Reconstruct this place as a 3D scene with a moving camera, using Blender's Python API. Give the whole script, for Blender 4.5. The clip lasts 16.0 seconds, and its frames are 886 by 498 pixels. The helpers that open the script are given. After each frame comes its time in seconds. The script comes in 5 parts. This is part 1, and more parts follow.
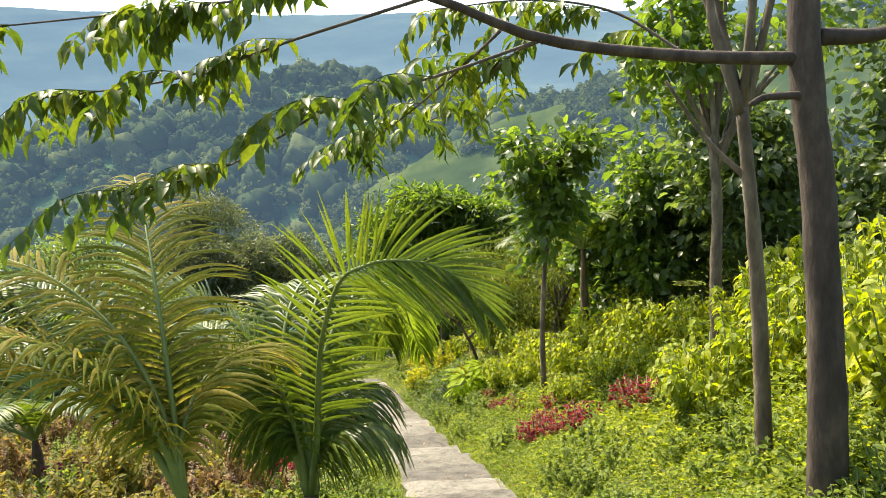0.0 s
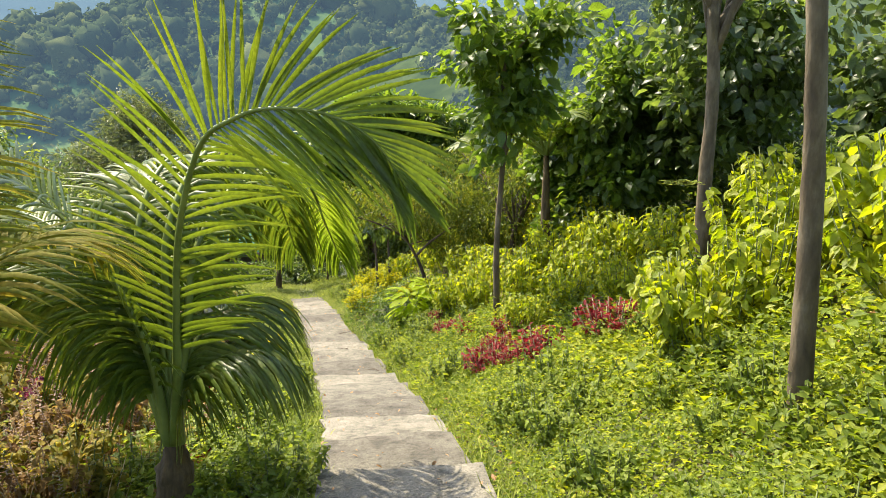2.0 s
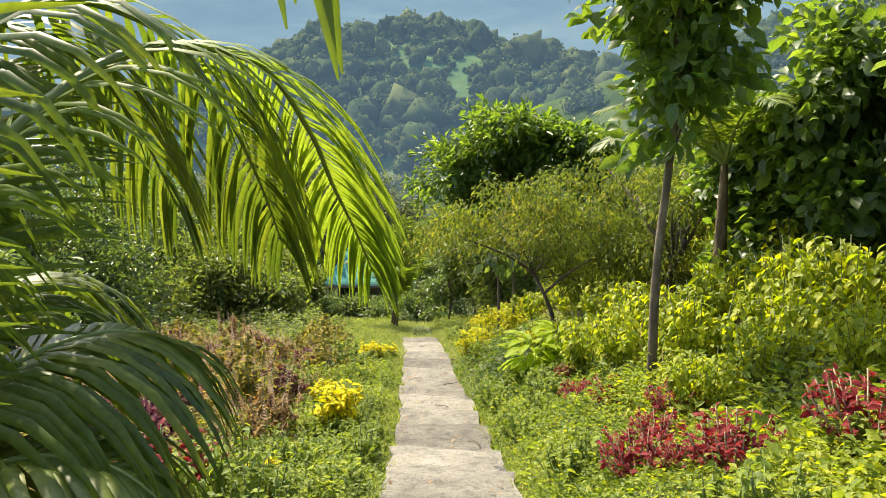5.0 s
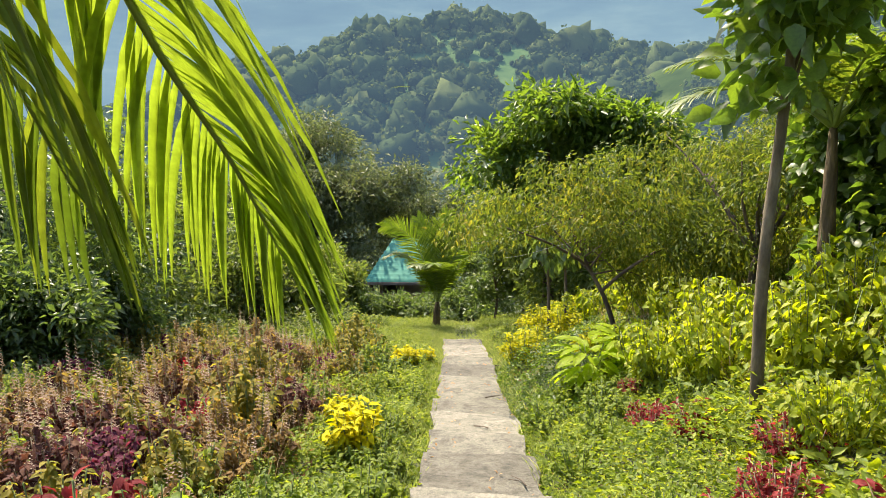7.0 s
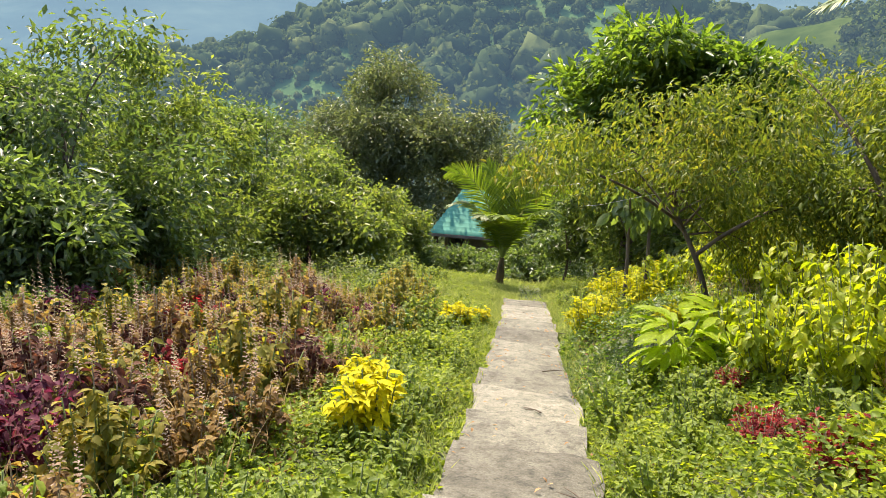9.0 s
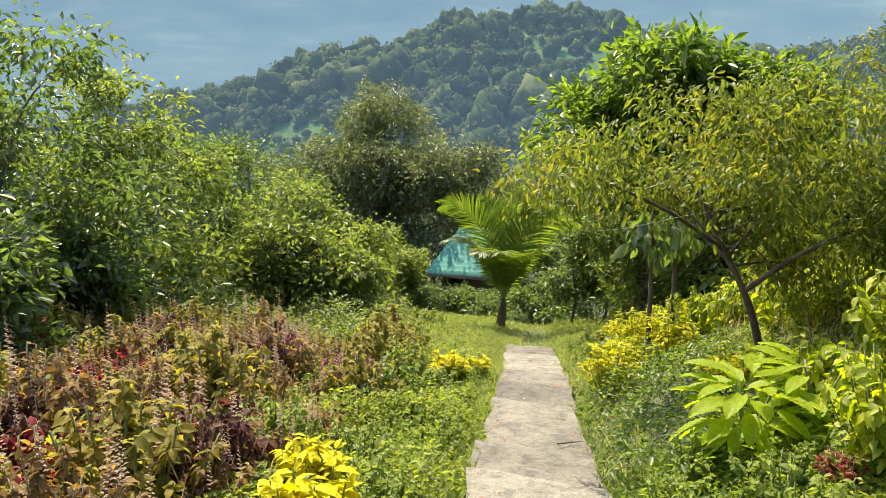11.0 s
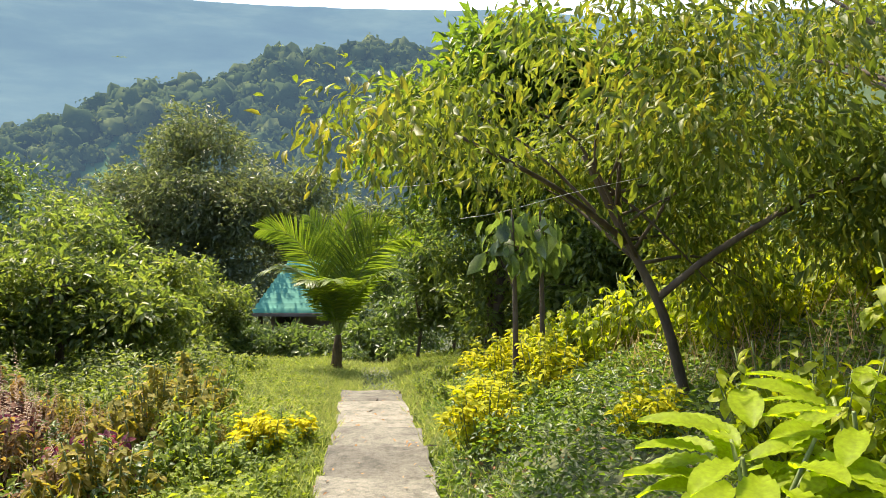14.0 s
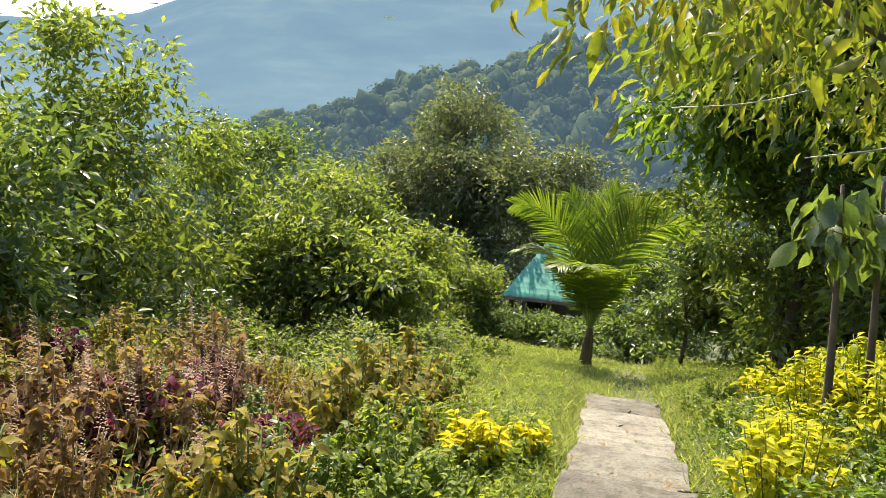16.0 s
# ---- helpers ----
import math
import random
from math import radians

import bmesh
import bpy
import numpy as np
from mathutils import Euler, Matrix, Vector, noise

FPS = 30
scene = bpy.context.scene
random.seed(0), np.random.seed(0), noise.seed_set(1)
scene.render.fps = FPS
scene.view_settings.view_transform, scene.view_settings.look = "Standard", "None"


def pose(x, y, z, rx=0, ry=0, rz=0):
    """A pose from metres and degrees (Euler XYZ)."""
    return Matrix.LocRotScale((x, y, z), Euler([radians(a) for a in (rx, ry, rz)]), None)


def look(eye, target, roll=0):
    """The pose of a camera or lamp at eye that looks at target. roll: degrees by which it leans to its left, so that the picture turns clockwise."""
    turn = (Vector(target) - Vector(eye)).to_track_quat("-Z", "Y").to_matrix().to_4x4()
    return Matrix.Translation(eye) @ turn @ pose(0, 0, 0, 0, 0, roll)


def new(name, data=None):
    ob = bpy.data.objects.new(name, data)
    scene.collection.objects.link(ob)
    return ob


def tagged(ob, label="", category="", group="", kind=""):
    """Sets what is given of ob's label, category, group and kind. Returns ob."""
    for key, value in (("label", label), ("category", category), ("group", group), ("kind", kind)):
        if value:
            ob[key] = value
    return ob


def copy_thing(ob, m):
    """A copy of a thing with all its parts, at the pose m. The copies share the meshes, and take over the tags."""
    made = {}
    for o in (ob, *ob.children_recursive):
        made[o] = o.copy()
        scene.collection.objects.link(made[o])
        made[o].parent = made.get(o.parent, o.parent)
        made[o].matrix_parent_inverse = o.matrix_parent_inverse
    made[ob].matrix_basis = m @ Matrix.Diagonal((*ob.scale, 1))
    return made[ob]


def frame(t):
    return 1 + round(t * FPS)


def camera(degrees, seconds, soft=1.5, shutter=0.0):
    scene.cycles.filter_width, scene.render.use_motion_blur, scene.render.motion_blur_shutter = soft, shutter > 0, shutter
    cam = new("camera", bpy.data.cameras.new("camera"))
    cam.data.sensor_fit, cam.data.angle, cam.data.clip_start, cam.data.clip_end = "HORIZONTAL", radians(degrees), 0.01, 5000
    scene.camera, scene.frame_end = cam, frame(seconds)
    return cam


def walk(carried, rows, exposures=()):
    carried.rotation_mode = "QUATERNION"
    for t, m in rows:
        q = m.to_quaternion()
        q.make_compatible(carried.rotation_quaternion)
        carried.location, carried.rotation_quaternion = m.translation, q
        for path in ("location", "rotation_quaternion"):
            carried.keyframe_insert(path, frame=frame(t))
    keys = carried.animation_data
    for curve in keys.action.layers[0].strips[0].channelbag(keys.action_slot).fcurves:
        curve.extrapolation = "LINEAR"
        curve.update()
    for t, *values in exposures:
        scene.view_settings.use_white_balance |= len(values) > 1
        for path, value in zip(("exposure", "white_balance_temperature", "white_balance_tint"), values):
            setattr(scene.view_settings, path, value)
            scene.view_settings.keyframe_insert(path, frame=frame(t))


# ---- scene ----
cam = camera(60.3, 16.0, soft=0.85)
METRES, EYE, TILT, LEAN, TURN = 14.0, 1.6, -8.0, 3.5, 0.0
ROWS = [
    (0.0, 0.0, 0.0, 0.0, 0.0, 0.0, -0.0),
    (0.5, 0.0014, 0.0243, -0.0045, -4.11, -2.27, 1.93),
    (1.0, 0.0056, 0.0528, -0.0071, -4.29, -1.0, 2.21),
    (1.5, 0.007, 0.0839, -0.015, -3.34, -2.91, -0.23),
    (2.0, 0.0169, 0.1207, -0.0238, -3.12, -5.69, -1.67),
    (2.5, 0.0188, 0.1541, -0.0276, -1.74, -5.69, -1.76),
    (3.0, 0.025, 0.1901, -0.0346, 3.69, -5.14, -4.04),
    (3.5, 0.0256, 0.2242, -0.0358, 6.9, -2.81, -2.56),
    (4.0, 0.0328, 0.2565, -0.043, 6.64, -3.36, -3.14),
    (6.5, 0.0282, 0.4156, -0.0612, 9.41, -2.13, -2.98),
    (7.0, 0.0267, 0.4408, -0.0647, 11.04, -3.4, -2.84),
    (7.5, 0.0231, 0.4715, -0.0677, 14.57, -3.26, -4.34),
    (8.0, 0.0175, 0.5043, -0.0729, 15.48, -5.83, -4.51),
    (8.5, 0.018, 0.5321, -0.0799, 16.86, -7.33, -6.56),
    (11.0, -0.0099, 0.6885, -0.1036, 16.92, -3.89, -5.81),
    (11.5, -0.0112, 0.7154, -0.1082, 15.81, -3.54, -6.4),
    (12.0, -0.0204, 0.7411, -0.1128, 14.7, -2.75, -6.16),
    (12.5, -0.0291, 0.7645, -0.1126, 13.53, -1.6, -5.21),
    (13.0, -0.0323, 0.7965, -0.1183, 10.11, -0.68, -4.5),
    (13.5, -0.0342, 0.8324, -0.1222, 2.4, 0.82, -2.99),
    (14.0, -0.0343, 0.8616, -0.1269, 4.72, -0.21, -3.17),
    (14.5, -0.0429, 0.8897, -0.1299, 15.3, -2.19, -4.98),
    (15.0, -0.0441, 0.9183, -0.1329, 20.47, -2.87, -7.3),
    (15.5, -0.0521, 0.9451, -0.137, 19.78, -3.66, -6.53),
    (16.0, -0.0558, 0.974, -0.1402, 24.3, -2.75, -7.43),
]
walk(cam, [(t, pose(0, 0, EYE, TILT, LEAN, TURN) @ pose(METRES * x, METRES * y, METRES * z, 90 + pitch, roll, yaw)) for t, x, y, z, yaw, pitch, roll in ROWS])

# ---- world and sun ----
SUN_TO = Vector((-0.37, 0.44, 0.82)).normalized()
SUN_EL = math.asin(SUN_TO.z)
SUN_AZ = math.atan2(SUN_TO.x, SUN_TO.y)
world = bpy.data.worlds.new("world")
scene.world = world
world.use_nodes = True
wn, wl = world.node_tree.nodes, world.node_tree.links
sky = wn.new("ShaderNodeTexSky")
sky.sky_type = 'NISHITA'
sky.sun_disc = False
sky.sun_elevation = SUN_EL
sky.sun_rotation = SUN_AZ
sky.dust_density = 2.5
wl.new(sky.outputs[0], wn["Background"].inputs[0])
wn["Background"].inputs[1].default_value = 0.15
sun_data = bpy.data.lights.new("sun", 'SUN')
sun_data.energy = 3.8
sun_data.angle = radians(0.6)
sun_data.color = (1.0, 0.88, 0.67)
sun = new("sun", sun_data)
sun.matrix_world = look((0, 0, 30), Vector((0, 0, 30)) - SUN_TO)
scene.view_settings.exposure = 1.56

# ---- materials ----
def nodes_of(name):
    m = bpy.data.materials.new(name)
    m.use_nodes = True
    return m, m.node_tree.nodes, m.node_tree.links


def ramp(n, stops):
    r = n.new("ShaderNodeValToRGB")
    els = r.color_ramp.elements
    while len(els) < len(stops):
        els.new(0.5)
    for e, (p, c) in zip(els, stops):
        e.position, e.color = p, (*c, 1)
    return r


def leaf_mat(name, colours, rough=0.42, trans=0.45, trans_tint=(1.25, 1.2, 0.45), patch=0.6, spec=0.3):
    """Thin leaf: reflects with a waxy gloss and lets light through; colour differs leaf by leaf and patch by patch."""
    m, n, l = nodes_of(name)
    p = n["Principled BSDF"]
    geo = n.new("ShaderNodeNewGeometry")
    tex = n.new("ShaderNodeTexNoise")
    tex.inputs["Scale"].default_value = patch
    tex.inputs["Detail"].default_value = 3
    co = n.new("ShaderNodeTexCoord")
    l.new(co.outputs["Object"], tex.inputs["Vector"])
    mix = n.new("ShaderNodeMath")
    mix.operation = 'MULTIPLY_ADD'
    l.new(geo.outputs["Random Per Island"], mix.inputs[0])
    mix.inputs[1].default_value = 0.62
    sub = n.new("ShaderNodeMath")
    sub.operation = 'MULTIPLY_ADD'
    l.new(tex.outputs["Fac"], sub.inputs[0])
    sub.inputs[1].default_value = 0.9
    sub.inputs[2].default_value = -0.26
    l.new(sub.outputs[0], mix.inputs[2])
    colours = [(1.18 * r, g, u) for r, g, u in colours]
    k = len(colours) - 1
    r = ramp(n, [(i / k, c) for i, c in enumerate(colours)])
    l.new(mix.outputs[0], r.inputs[0])
    fine = n.new("ShaderNodeTexNoise")
    fine.inputs["Scale"].default_value = 45
    l.new(co.outputs["Object"], fine.inputs["Vector"])
    mul = n.new("ShaderNodeMixRGB")
    mul.blend_type = 'MULTIPLY'
    mul.inputs[0].default_value = 0.55
    l.new(r.outputs[0], mul.inputs[1])
    fr = ramp(n, [(0.3, (0.55, 0.55, 0.55)), (0.7, (1.25, 1.25, 1.25))])
    l.new(fine.outputs["Fac"], fr.inputs[0])
    l.new(fr.outputs[0], mul.inputs[2])
    l.new(mul.outputs[0], p.inputs["Base Color"])
    p.inputs["Roughness"].default_value = rough + 0.08
    p.inputs["Specular IOR Level"].default_value = spec
    tr = n.new("ShaderNodeBsdfTranslucent")
    tint = n.new("ShaderNodeMixRGB")
    tint.blend_type = 'MULTIPLY'
    tint.inputs[0].default_value = 1
    l.new(mul.outputs[0], tint.inputs[1])
    tint.inputs[2].default_value = (*[2.0 * v for v in trans_tint], 1)
    l.new(tint.outputs[0], tr.inputs["Color"])
    ms = n.new("ShaderNodeMixShader")
    ms.inputs[0].default_value = trans
    l.new(p.outputs[0], ms.inputs[1])
    l.new(tr.outputs[0], ms.inputs[2])
    l.new(ms.outputs[0], n["Material Output"].inputs["Surface"])
    return m


def rough_mat(name, stops, scale=4.0, rough=0.85, bump=0.3, bump_scale=30.0, stretch=(1, 1, 1), per_object=0.0, metal=0.0):
    """Opaque rough surface: large patches, fine grain and relief."""
    m, n, l = nodes_of(name)
    p = n["Principled BSDF"]
    co = n.new("ShaderNodeTexCoord")
    mp = n.new("ShaderNodeMapping")
    mp.inputs["Scale"].default_value = stretch
    l.new(co.outputs["Object"], mp.inputs["Vector"])
    a = n.new("ShaderNodeTexNoise")
    a.inputs["Scale"].default_value = scale
    a.inputs["Detail"].default_value = 6
    a.inputs["Roughness"].default_value = 0.65
    l.new(mp.outputs[0], a.inputs["Vector"])
    r = ramp(n, stops)
    info = n.new("ShaderNodeObjectInfo")
    add = n.new("ShaderNodeMath")
    add.operation = 'MULTIPLY_ADD'
    l.new(info.outputs["Random"], add.inputs[0])
    add.inputs[1].default_value = per_object
    l.new(a.outputs["Fac"], add.inputs[2])
    l.new(add.outputs[0], r.inputs[0])
    l.new(r.outputs[0], p.inputs["Base Color"])
    b = n.new("ShaderNodeTexNoise")
    b.inputs["Scale"].default_value = bump_scale
    b.inputs["Detail"].default_value = 8
    l.new(mp.outputs[0], b.inputs["Vector"])
    bp = n.new("ShaderNodeBump")
    bp.inputs["Strength"].default_value = bump
    bp.inputs["Distance"].default_value = 0.02
    l.new(b.outputs["Fac"], bp.inputs["Height"])
    l.new(bp.outputs[0], p.inputs["Normal"])
    p.inputs["Roughness"].default_value = rough
    p.inputs["Metallic"].default_value = metal
    return m


def distance_mat(name, stops, scale, haze_glow, haze_col, detail=8):
    """Far slopes seen through much air: dull woods, blue haze painted in as emission."""
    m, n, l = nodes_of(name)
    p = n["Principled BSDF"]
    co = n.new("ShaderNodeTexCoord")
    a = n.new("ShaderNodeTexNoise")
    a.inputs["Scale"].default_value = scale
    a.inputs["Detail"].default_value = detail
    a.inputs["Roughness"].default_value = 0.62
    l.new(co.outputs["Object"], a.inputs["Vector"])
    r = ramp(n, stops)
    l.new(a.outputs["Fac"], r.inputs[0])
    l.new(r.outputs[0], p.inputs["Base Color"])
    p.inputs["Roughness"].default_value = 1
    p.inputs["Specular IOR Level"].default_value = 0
    p.inputs["Emission Color"].default_value = (*haze_col, 1)
    p.inputs["Emission Strength"].default_value = haze_glow
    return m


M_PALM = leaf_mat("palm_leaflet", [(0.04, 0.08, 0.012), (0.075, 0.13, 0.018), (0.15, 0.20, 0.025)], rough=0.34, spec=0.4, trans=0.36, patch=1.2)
# lit copy of M_PALM: sun on some fronds painted in as paler colour
M_PALM_LIT = leaf_mat("sunlit_palm_leaflet", [(0.06, 0.12, 0.016), (0.105, 0.18, 0.022), (0.17, 0.25, 0.034)], rough=0.45, spec=0.25, trans=0.42, patch=1.0)
M_PALM_DRY = leaf_mat("palm_leaflet_dry", [(0.07, 0.11, 0.015), (0.13, 0.16, 0.03), (0.3, 0.27, 0.08)], rough=0.6, spec=0.08, trans=0.42, patch=1.6)
M_RACHIS = rough_mat("palm_rachis", [(0.3, (0.09, 0.13, 0.02)), (0.7, (0.2, 0.24, 0.05))], 5, 0.45, 0.15, 40)
M_PALM_TRUNK = rough_mat("palm_trunk", [(0.3, (0.03, 0.02, 0.008)), (0.5, (0.085, 0.056, 0.024)), (0.75, (0.18, 0.125, 0.055))], 14, 0.9, 1.0, 30, (1, 1, 0.22))
M_BARK = rough_mat("grey_bark", [(0.3, (0.045, 0.03, 0.016)), (0.5, (0.11, 0.082, 0.046)), (0.72, (0.22, 0.175, 0.11))], 9, 0.85, 0.45, 28, (1, 1, 0.35))
M_BARK_D = rough_mat("dark_bark", [(0.3, (0.05, 0.035, 0.025)), (0.55, (0.11, 0.08, 0.055)), (0.8, (0.2, 0.16, 0.12))], 6, 0.9, 0.5, 30, (1, 1, 0.4))
M_BARK_B = rough_mat("brown_bark", [(0.3, (0.022, 0.015, 0.009)), (0.5, (0.055, 0.038, 0.024)), (0.72, (0.12, 0.09, 0.06))], 9, 0.88, 0.6, 26, (1, 1, 0.35))
M_STEM = rough_mat("green_stem", [(0.3, (0.07, 0.1, 0.02)), (0.7, (0.17, 0.2, 0.05))], 9, 0.6, 0.2, 60)
M_DRYSTEM = rough_mat("dry_stem", [(0.3, (0.16, 0.11, 0.06)), (0.7, (0.38, 0.3, 0.18))], 9, 0.8, 0.2, 60)
M_TREE = leaf_mat("tree_leaf", [(0.034, 0.075, 0.013), (0.065, 0.125, 0.02), (0.12, 0.19, 0.028)], rough=0.32, trans=0.52, patch=0.7, spec=0.4)
M_DARK = leaf_mat("dark_tree_leaf", [(0.036, 0.068, 0.022), (0.062, 0.108, 0.03), (0.11, 0.165, 0.042)], rough=0.3, trans_tint=(1.15, 1.15, 0.55), trans=0.46, patch=0.5, spec=0.45)
M_MANGO = leaf_mat("olive_tree_leaf", [(0.045, 0.068, 0.034), (0.078, 0.108, 0.05), (0.14, 0.17, 0.085)], rough=0.36, trans=0.36, patch=0.3, trans_tint=(1.1, 1.15, 0.6), spec=0.35)
M_MID = leaf_mat("mid_green_leaf", [(0.05, 0.084, 0.022), (0.085, 0.132, 0.03), (0.16, 0.205, 0.042)], rough=0.36, trans_tint=(1.15, 1.15, 0.55), trans=0.52, patch=0.45, spec=0.42)
M_OLIVE = leaf_mat("yellow_green_leaf", [(0.04, 0.074, 0.017), (0.068, 0.112, 0.022), (0.108, 0.152, 0.028), (0.2, 0.20, 0.033)], rough=0.38, trans=0.42, patch=0.9, spec=0.16)
M_PINNATE = leaf_mat("pinnate_leaf", [(0.03, 0.065, 0.012), (0.055, 0.105, 0.014), (0.14, 0.19, 0.02)], rough=0.4, trans=0.36, patch=1.5)
M_LIME = leaf_mat("lime_leaf", [(0.085, 0.15, 0.010), (0.20, 0.275, 0.013), (0.37, 0.41, 0.017)], rough=0.45, trans=0.45, trans_tint=(1.1, 1.1, 0.3), patch=1.1)
M_YELLOW = leaf_mat("yellow_leaf", [(0.30, 0.34, 0.008), (0.45, 0.47, 0.006), (0.55, 0.55, 0.008)], rough=0.6, trans=0.35, trans_tint=(0.7, 0.7, 0.15), spec=0.12, patch=3.0)
M_CHART = leaf_mat("chartreuse_leaf", [(0.17, 0.24, 0.01), (0.32, 0.37, 0.01), (0.5, 0.48, 0.01)], rough=0.55, trans=0.4, trans_tint=(0.8, 0.8, 0.2), spec=0.12, patch=2.2)
M_WEED = leaf_mat("weed_leaf", [(0.06, 0.11, 0.018), (0.12, 0.19, 0.026), (0.23, 0.30, 0.04)], rough=0.45, trans=0.4, patch=0.8, spec=0.16)
M_GRASS = leaf_mat("grass_blade", [(0.11, 0.165, 0.05), (0.19, 0.25, 0.075), (0.33, 0.37, 0.13)], rough=0.7, spec=0.1, trans_tint=(0.95, 1.0, 0.6), trans=0.4, patch=0.6)
M_RED = leaf_mat("crimson_leaf", [(0.08, 0.015, 0.016), (0.15, 0.028, 0.03), (0.24, 0.06, 0.052)], rough=0.6, spec=0.12, trans=0.4, trans_tint=(1.2, 0.5, 0.5), patch=2.0)
M_BROWN = leaf_mat("bronze_leaf", [(0.065, 0.04, 0.02), (0.13, 0.09, 0.038), (0.20, 0.155, 0.056), (0.30, 0.26, 0.085)], rough=0.6, spec=0.12, trans=0.38, trans_tint=(0.95, 0.92, 0.45), patch=1.4)
M_PURPLE = leaf_mat("purple_leaf", [(0.04, 0.012, 0.025), (0.085, 0.022, 0.045), (0.15, 0.06, 0.06)], rough=0.6, spec=0.12, trans=0.32, trans_tint=(1.2, 0.6, 0.8), patch=2.0)
M_BRONZE = leaf_mat("dark_bronze_leaf", [(0.035, 0.016, 0.014), (0.075, 0.036, 0.026), (0.15, 0.09, 0.05)], rough=0.6, spec=0.12, trans=0.34, trans_tint=(1.0, 0.8, 0.6), patch=2.0)
M_GOLD = leaf_mat("gold_coleus_leaf", [(0.085, 0.105, 0.02), (0.155, 0.165, 0.032), (0.25, 0.215, 0.048)], rough=0.6, spec=0.12, trans=0.4, patch=1.6)
M_SPIKE = leaf_mat("seed_spike", [(0.15, 0.125, 0.085), (0.24, 0.205, 0.15), (0.36, 0.32, 0.24)], rough=0.8, trans=0.3, trans_tint=(1, 0.9, 0.8), patch=2)
M_BIGLEAF = leaf_mat("broad_leaf", [(0.12, 0.20, 0.008), (0.20, 0.30, 0.010), (0.28, 0.38, 0.012)], rough=0.42, trans=0.5, trans_tint=(1.1, 1.15, 0.25), patch=2.5, spec=0.18)
def concrete_mat():
    """Hand-laid concrete: grey-buff patches, dark damp stains, gritty speckle."""
    m = rough_mat("worn_concrete", [(0.36, (0.072, 0.064, 0.048)), (0.55, (0.125, 0.112, 0.085)), (0.74, (0.17, 0.155, 0.12)), (0.98, (0.25, 0.228, 0.178))], 2.6, 0.92, 0.8, 38, per_object=0.42)
    n, l = m.node_tree.nodes, m.node_tree.links
    p = n["Principled BSDF"]
    src = p.inputs["Base Color"].links[0].from_socket
    co = n.new("ShaderNodeTexCoord")
    for scale, lo, hi, dark in ((95, 0.36, 0.6, 0.45), (7, 0.36, 0.52, 0.62), (22, 0.33, 0.47, 0.55)):
        t = n.new("ShaderNodeTexNoise")
        t.inputs["Scale"].default_value = scale
        t.inputs["Detail"].default_value = 5
        t.inputs["Roughness"].default_value = 0.7
        l.new(co.outputs["Object"], t.inputs["Vector"])
        r = ramp(n, [(lo, (dark, dark, dark * 0.97)), (hi, (1.06, 1.06, 1.06))])
        l.new(t.outputs["Fac"], r.inputs[0])
        mx = n.new("ShaderNodeMixRGB")
        mx.blend_type = 'MULTIPLY'
        mx.inputs[0].default_value = 1
        l.new(src, mx.inputs[1])
        l.new(r.outputs[0], mx.inputs[2])
        src = mx.outputs[0]
    l.new(src, p.inputs["Base Color"])
    return m


M_CONC = concrete_mat()
M_SOIL = rough_mat("garden_soil", [(0.3, (0.035, 0.038, 0.015)), (0.5, (0.06, 0.075, 0.024)), (0.7, (0.11, 0.105, 0.048))], 1.6, 0.95, 0.8, 14)
M_STRAW = leaf_mat("straw", [(0.16, 0.13, 0.07), (0.28, 0.23, 0.13), (0.36, 0.32, 0.2)], rough=0.8, trans=0.3, trans_tint=(1, 1, 0.8), patch=2, spec=0.1)
M_LITTER = leaf_mat("dead_leaf", [(0.12, 0.07, 0.035), (0.24, 0.16, 0.08), (0.36, 0.27, 0.15)], rough=0.8, trans=0.15, patch=3)
M_ROOF = rough_mat("green_roof_sheet", [(0.3, (0.035, 0.17, 0.12)), (0.7, (0.06, 0.26, 0.19))], 1.2, 0.8, 0.1, 30)
M_WALL = rough_mat("weathered_wall", [(0.3, (0.12, 0.09, 0.08)), (0.7, (0.26, 0.2, 0.18))], 2.2, 0.9, 0.3, 25)
M_WIRE = rough_mat("pale_wire", [(0.3, (0.28, 0.27, 0.25)), (0.7, (0.42, 0.4, 0.38))], 8, 0.5, 0.0, 20)
# blue emission on these three slopes paints the haze of the air
M_HILL = distance_mat("hazy_wooded_hill", [(0.3, (0.035, 0.06, 0.03)), (0.5, (0.06, 0.10, 0.035)), (0.66, (0.13, 0.17, 0.06))], 0.03, 0.06, (0.35, 0.6, 0.85))
M_RIDGE = distance_mat("hazy_grassy_ridge", [(0.3, (0.022, 0.036, 0.013)), (0.5, (0.04, 0.058, 0.019)), (0.66, (0.075, 0.095, 0.032))], 0.09, 0.04, (0.35, 0.6, 0.85))
M_FAR = distance_mat("hazy_far_mountain", [(0.3, (0.05, 0.075, 0.08)), (0.5, (0.06, 0.09, 0.09)), (0.68, (0.082, 0.115, 0.105))], 0.0035, 0.085, (0.28, 0.52, 1.0))


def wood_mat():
    m = leaf_mat("hazy_far_wood_leaf", [(0.022, 0.04, 0.018), (0.046, 0.075, 0.028), (0.095, 0.125, 0.045)], rough=0.85, trans=0.18, patch=0.11, spec=0.0)
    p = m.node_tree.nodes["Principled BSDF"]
    # bluish emission paints the haze of the air onto the far leaves
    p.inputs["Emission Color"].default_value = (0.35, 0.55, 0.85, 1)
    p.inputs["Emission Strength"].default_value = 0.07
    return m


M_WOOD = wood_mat()

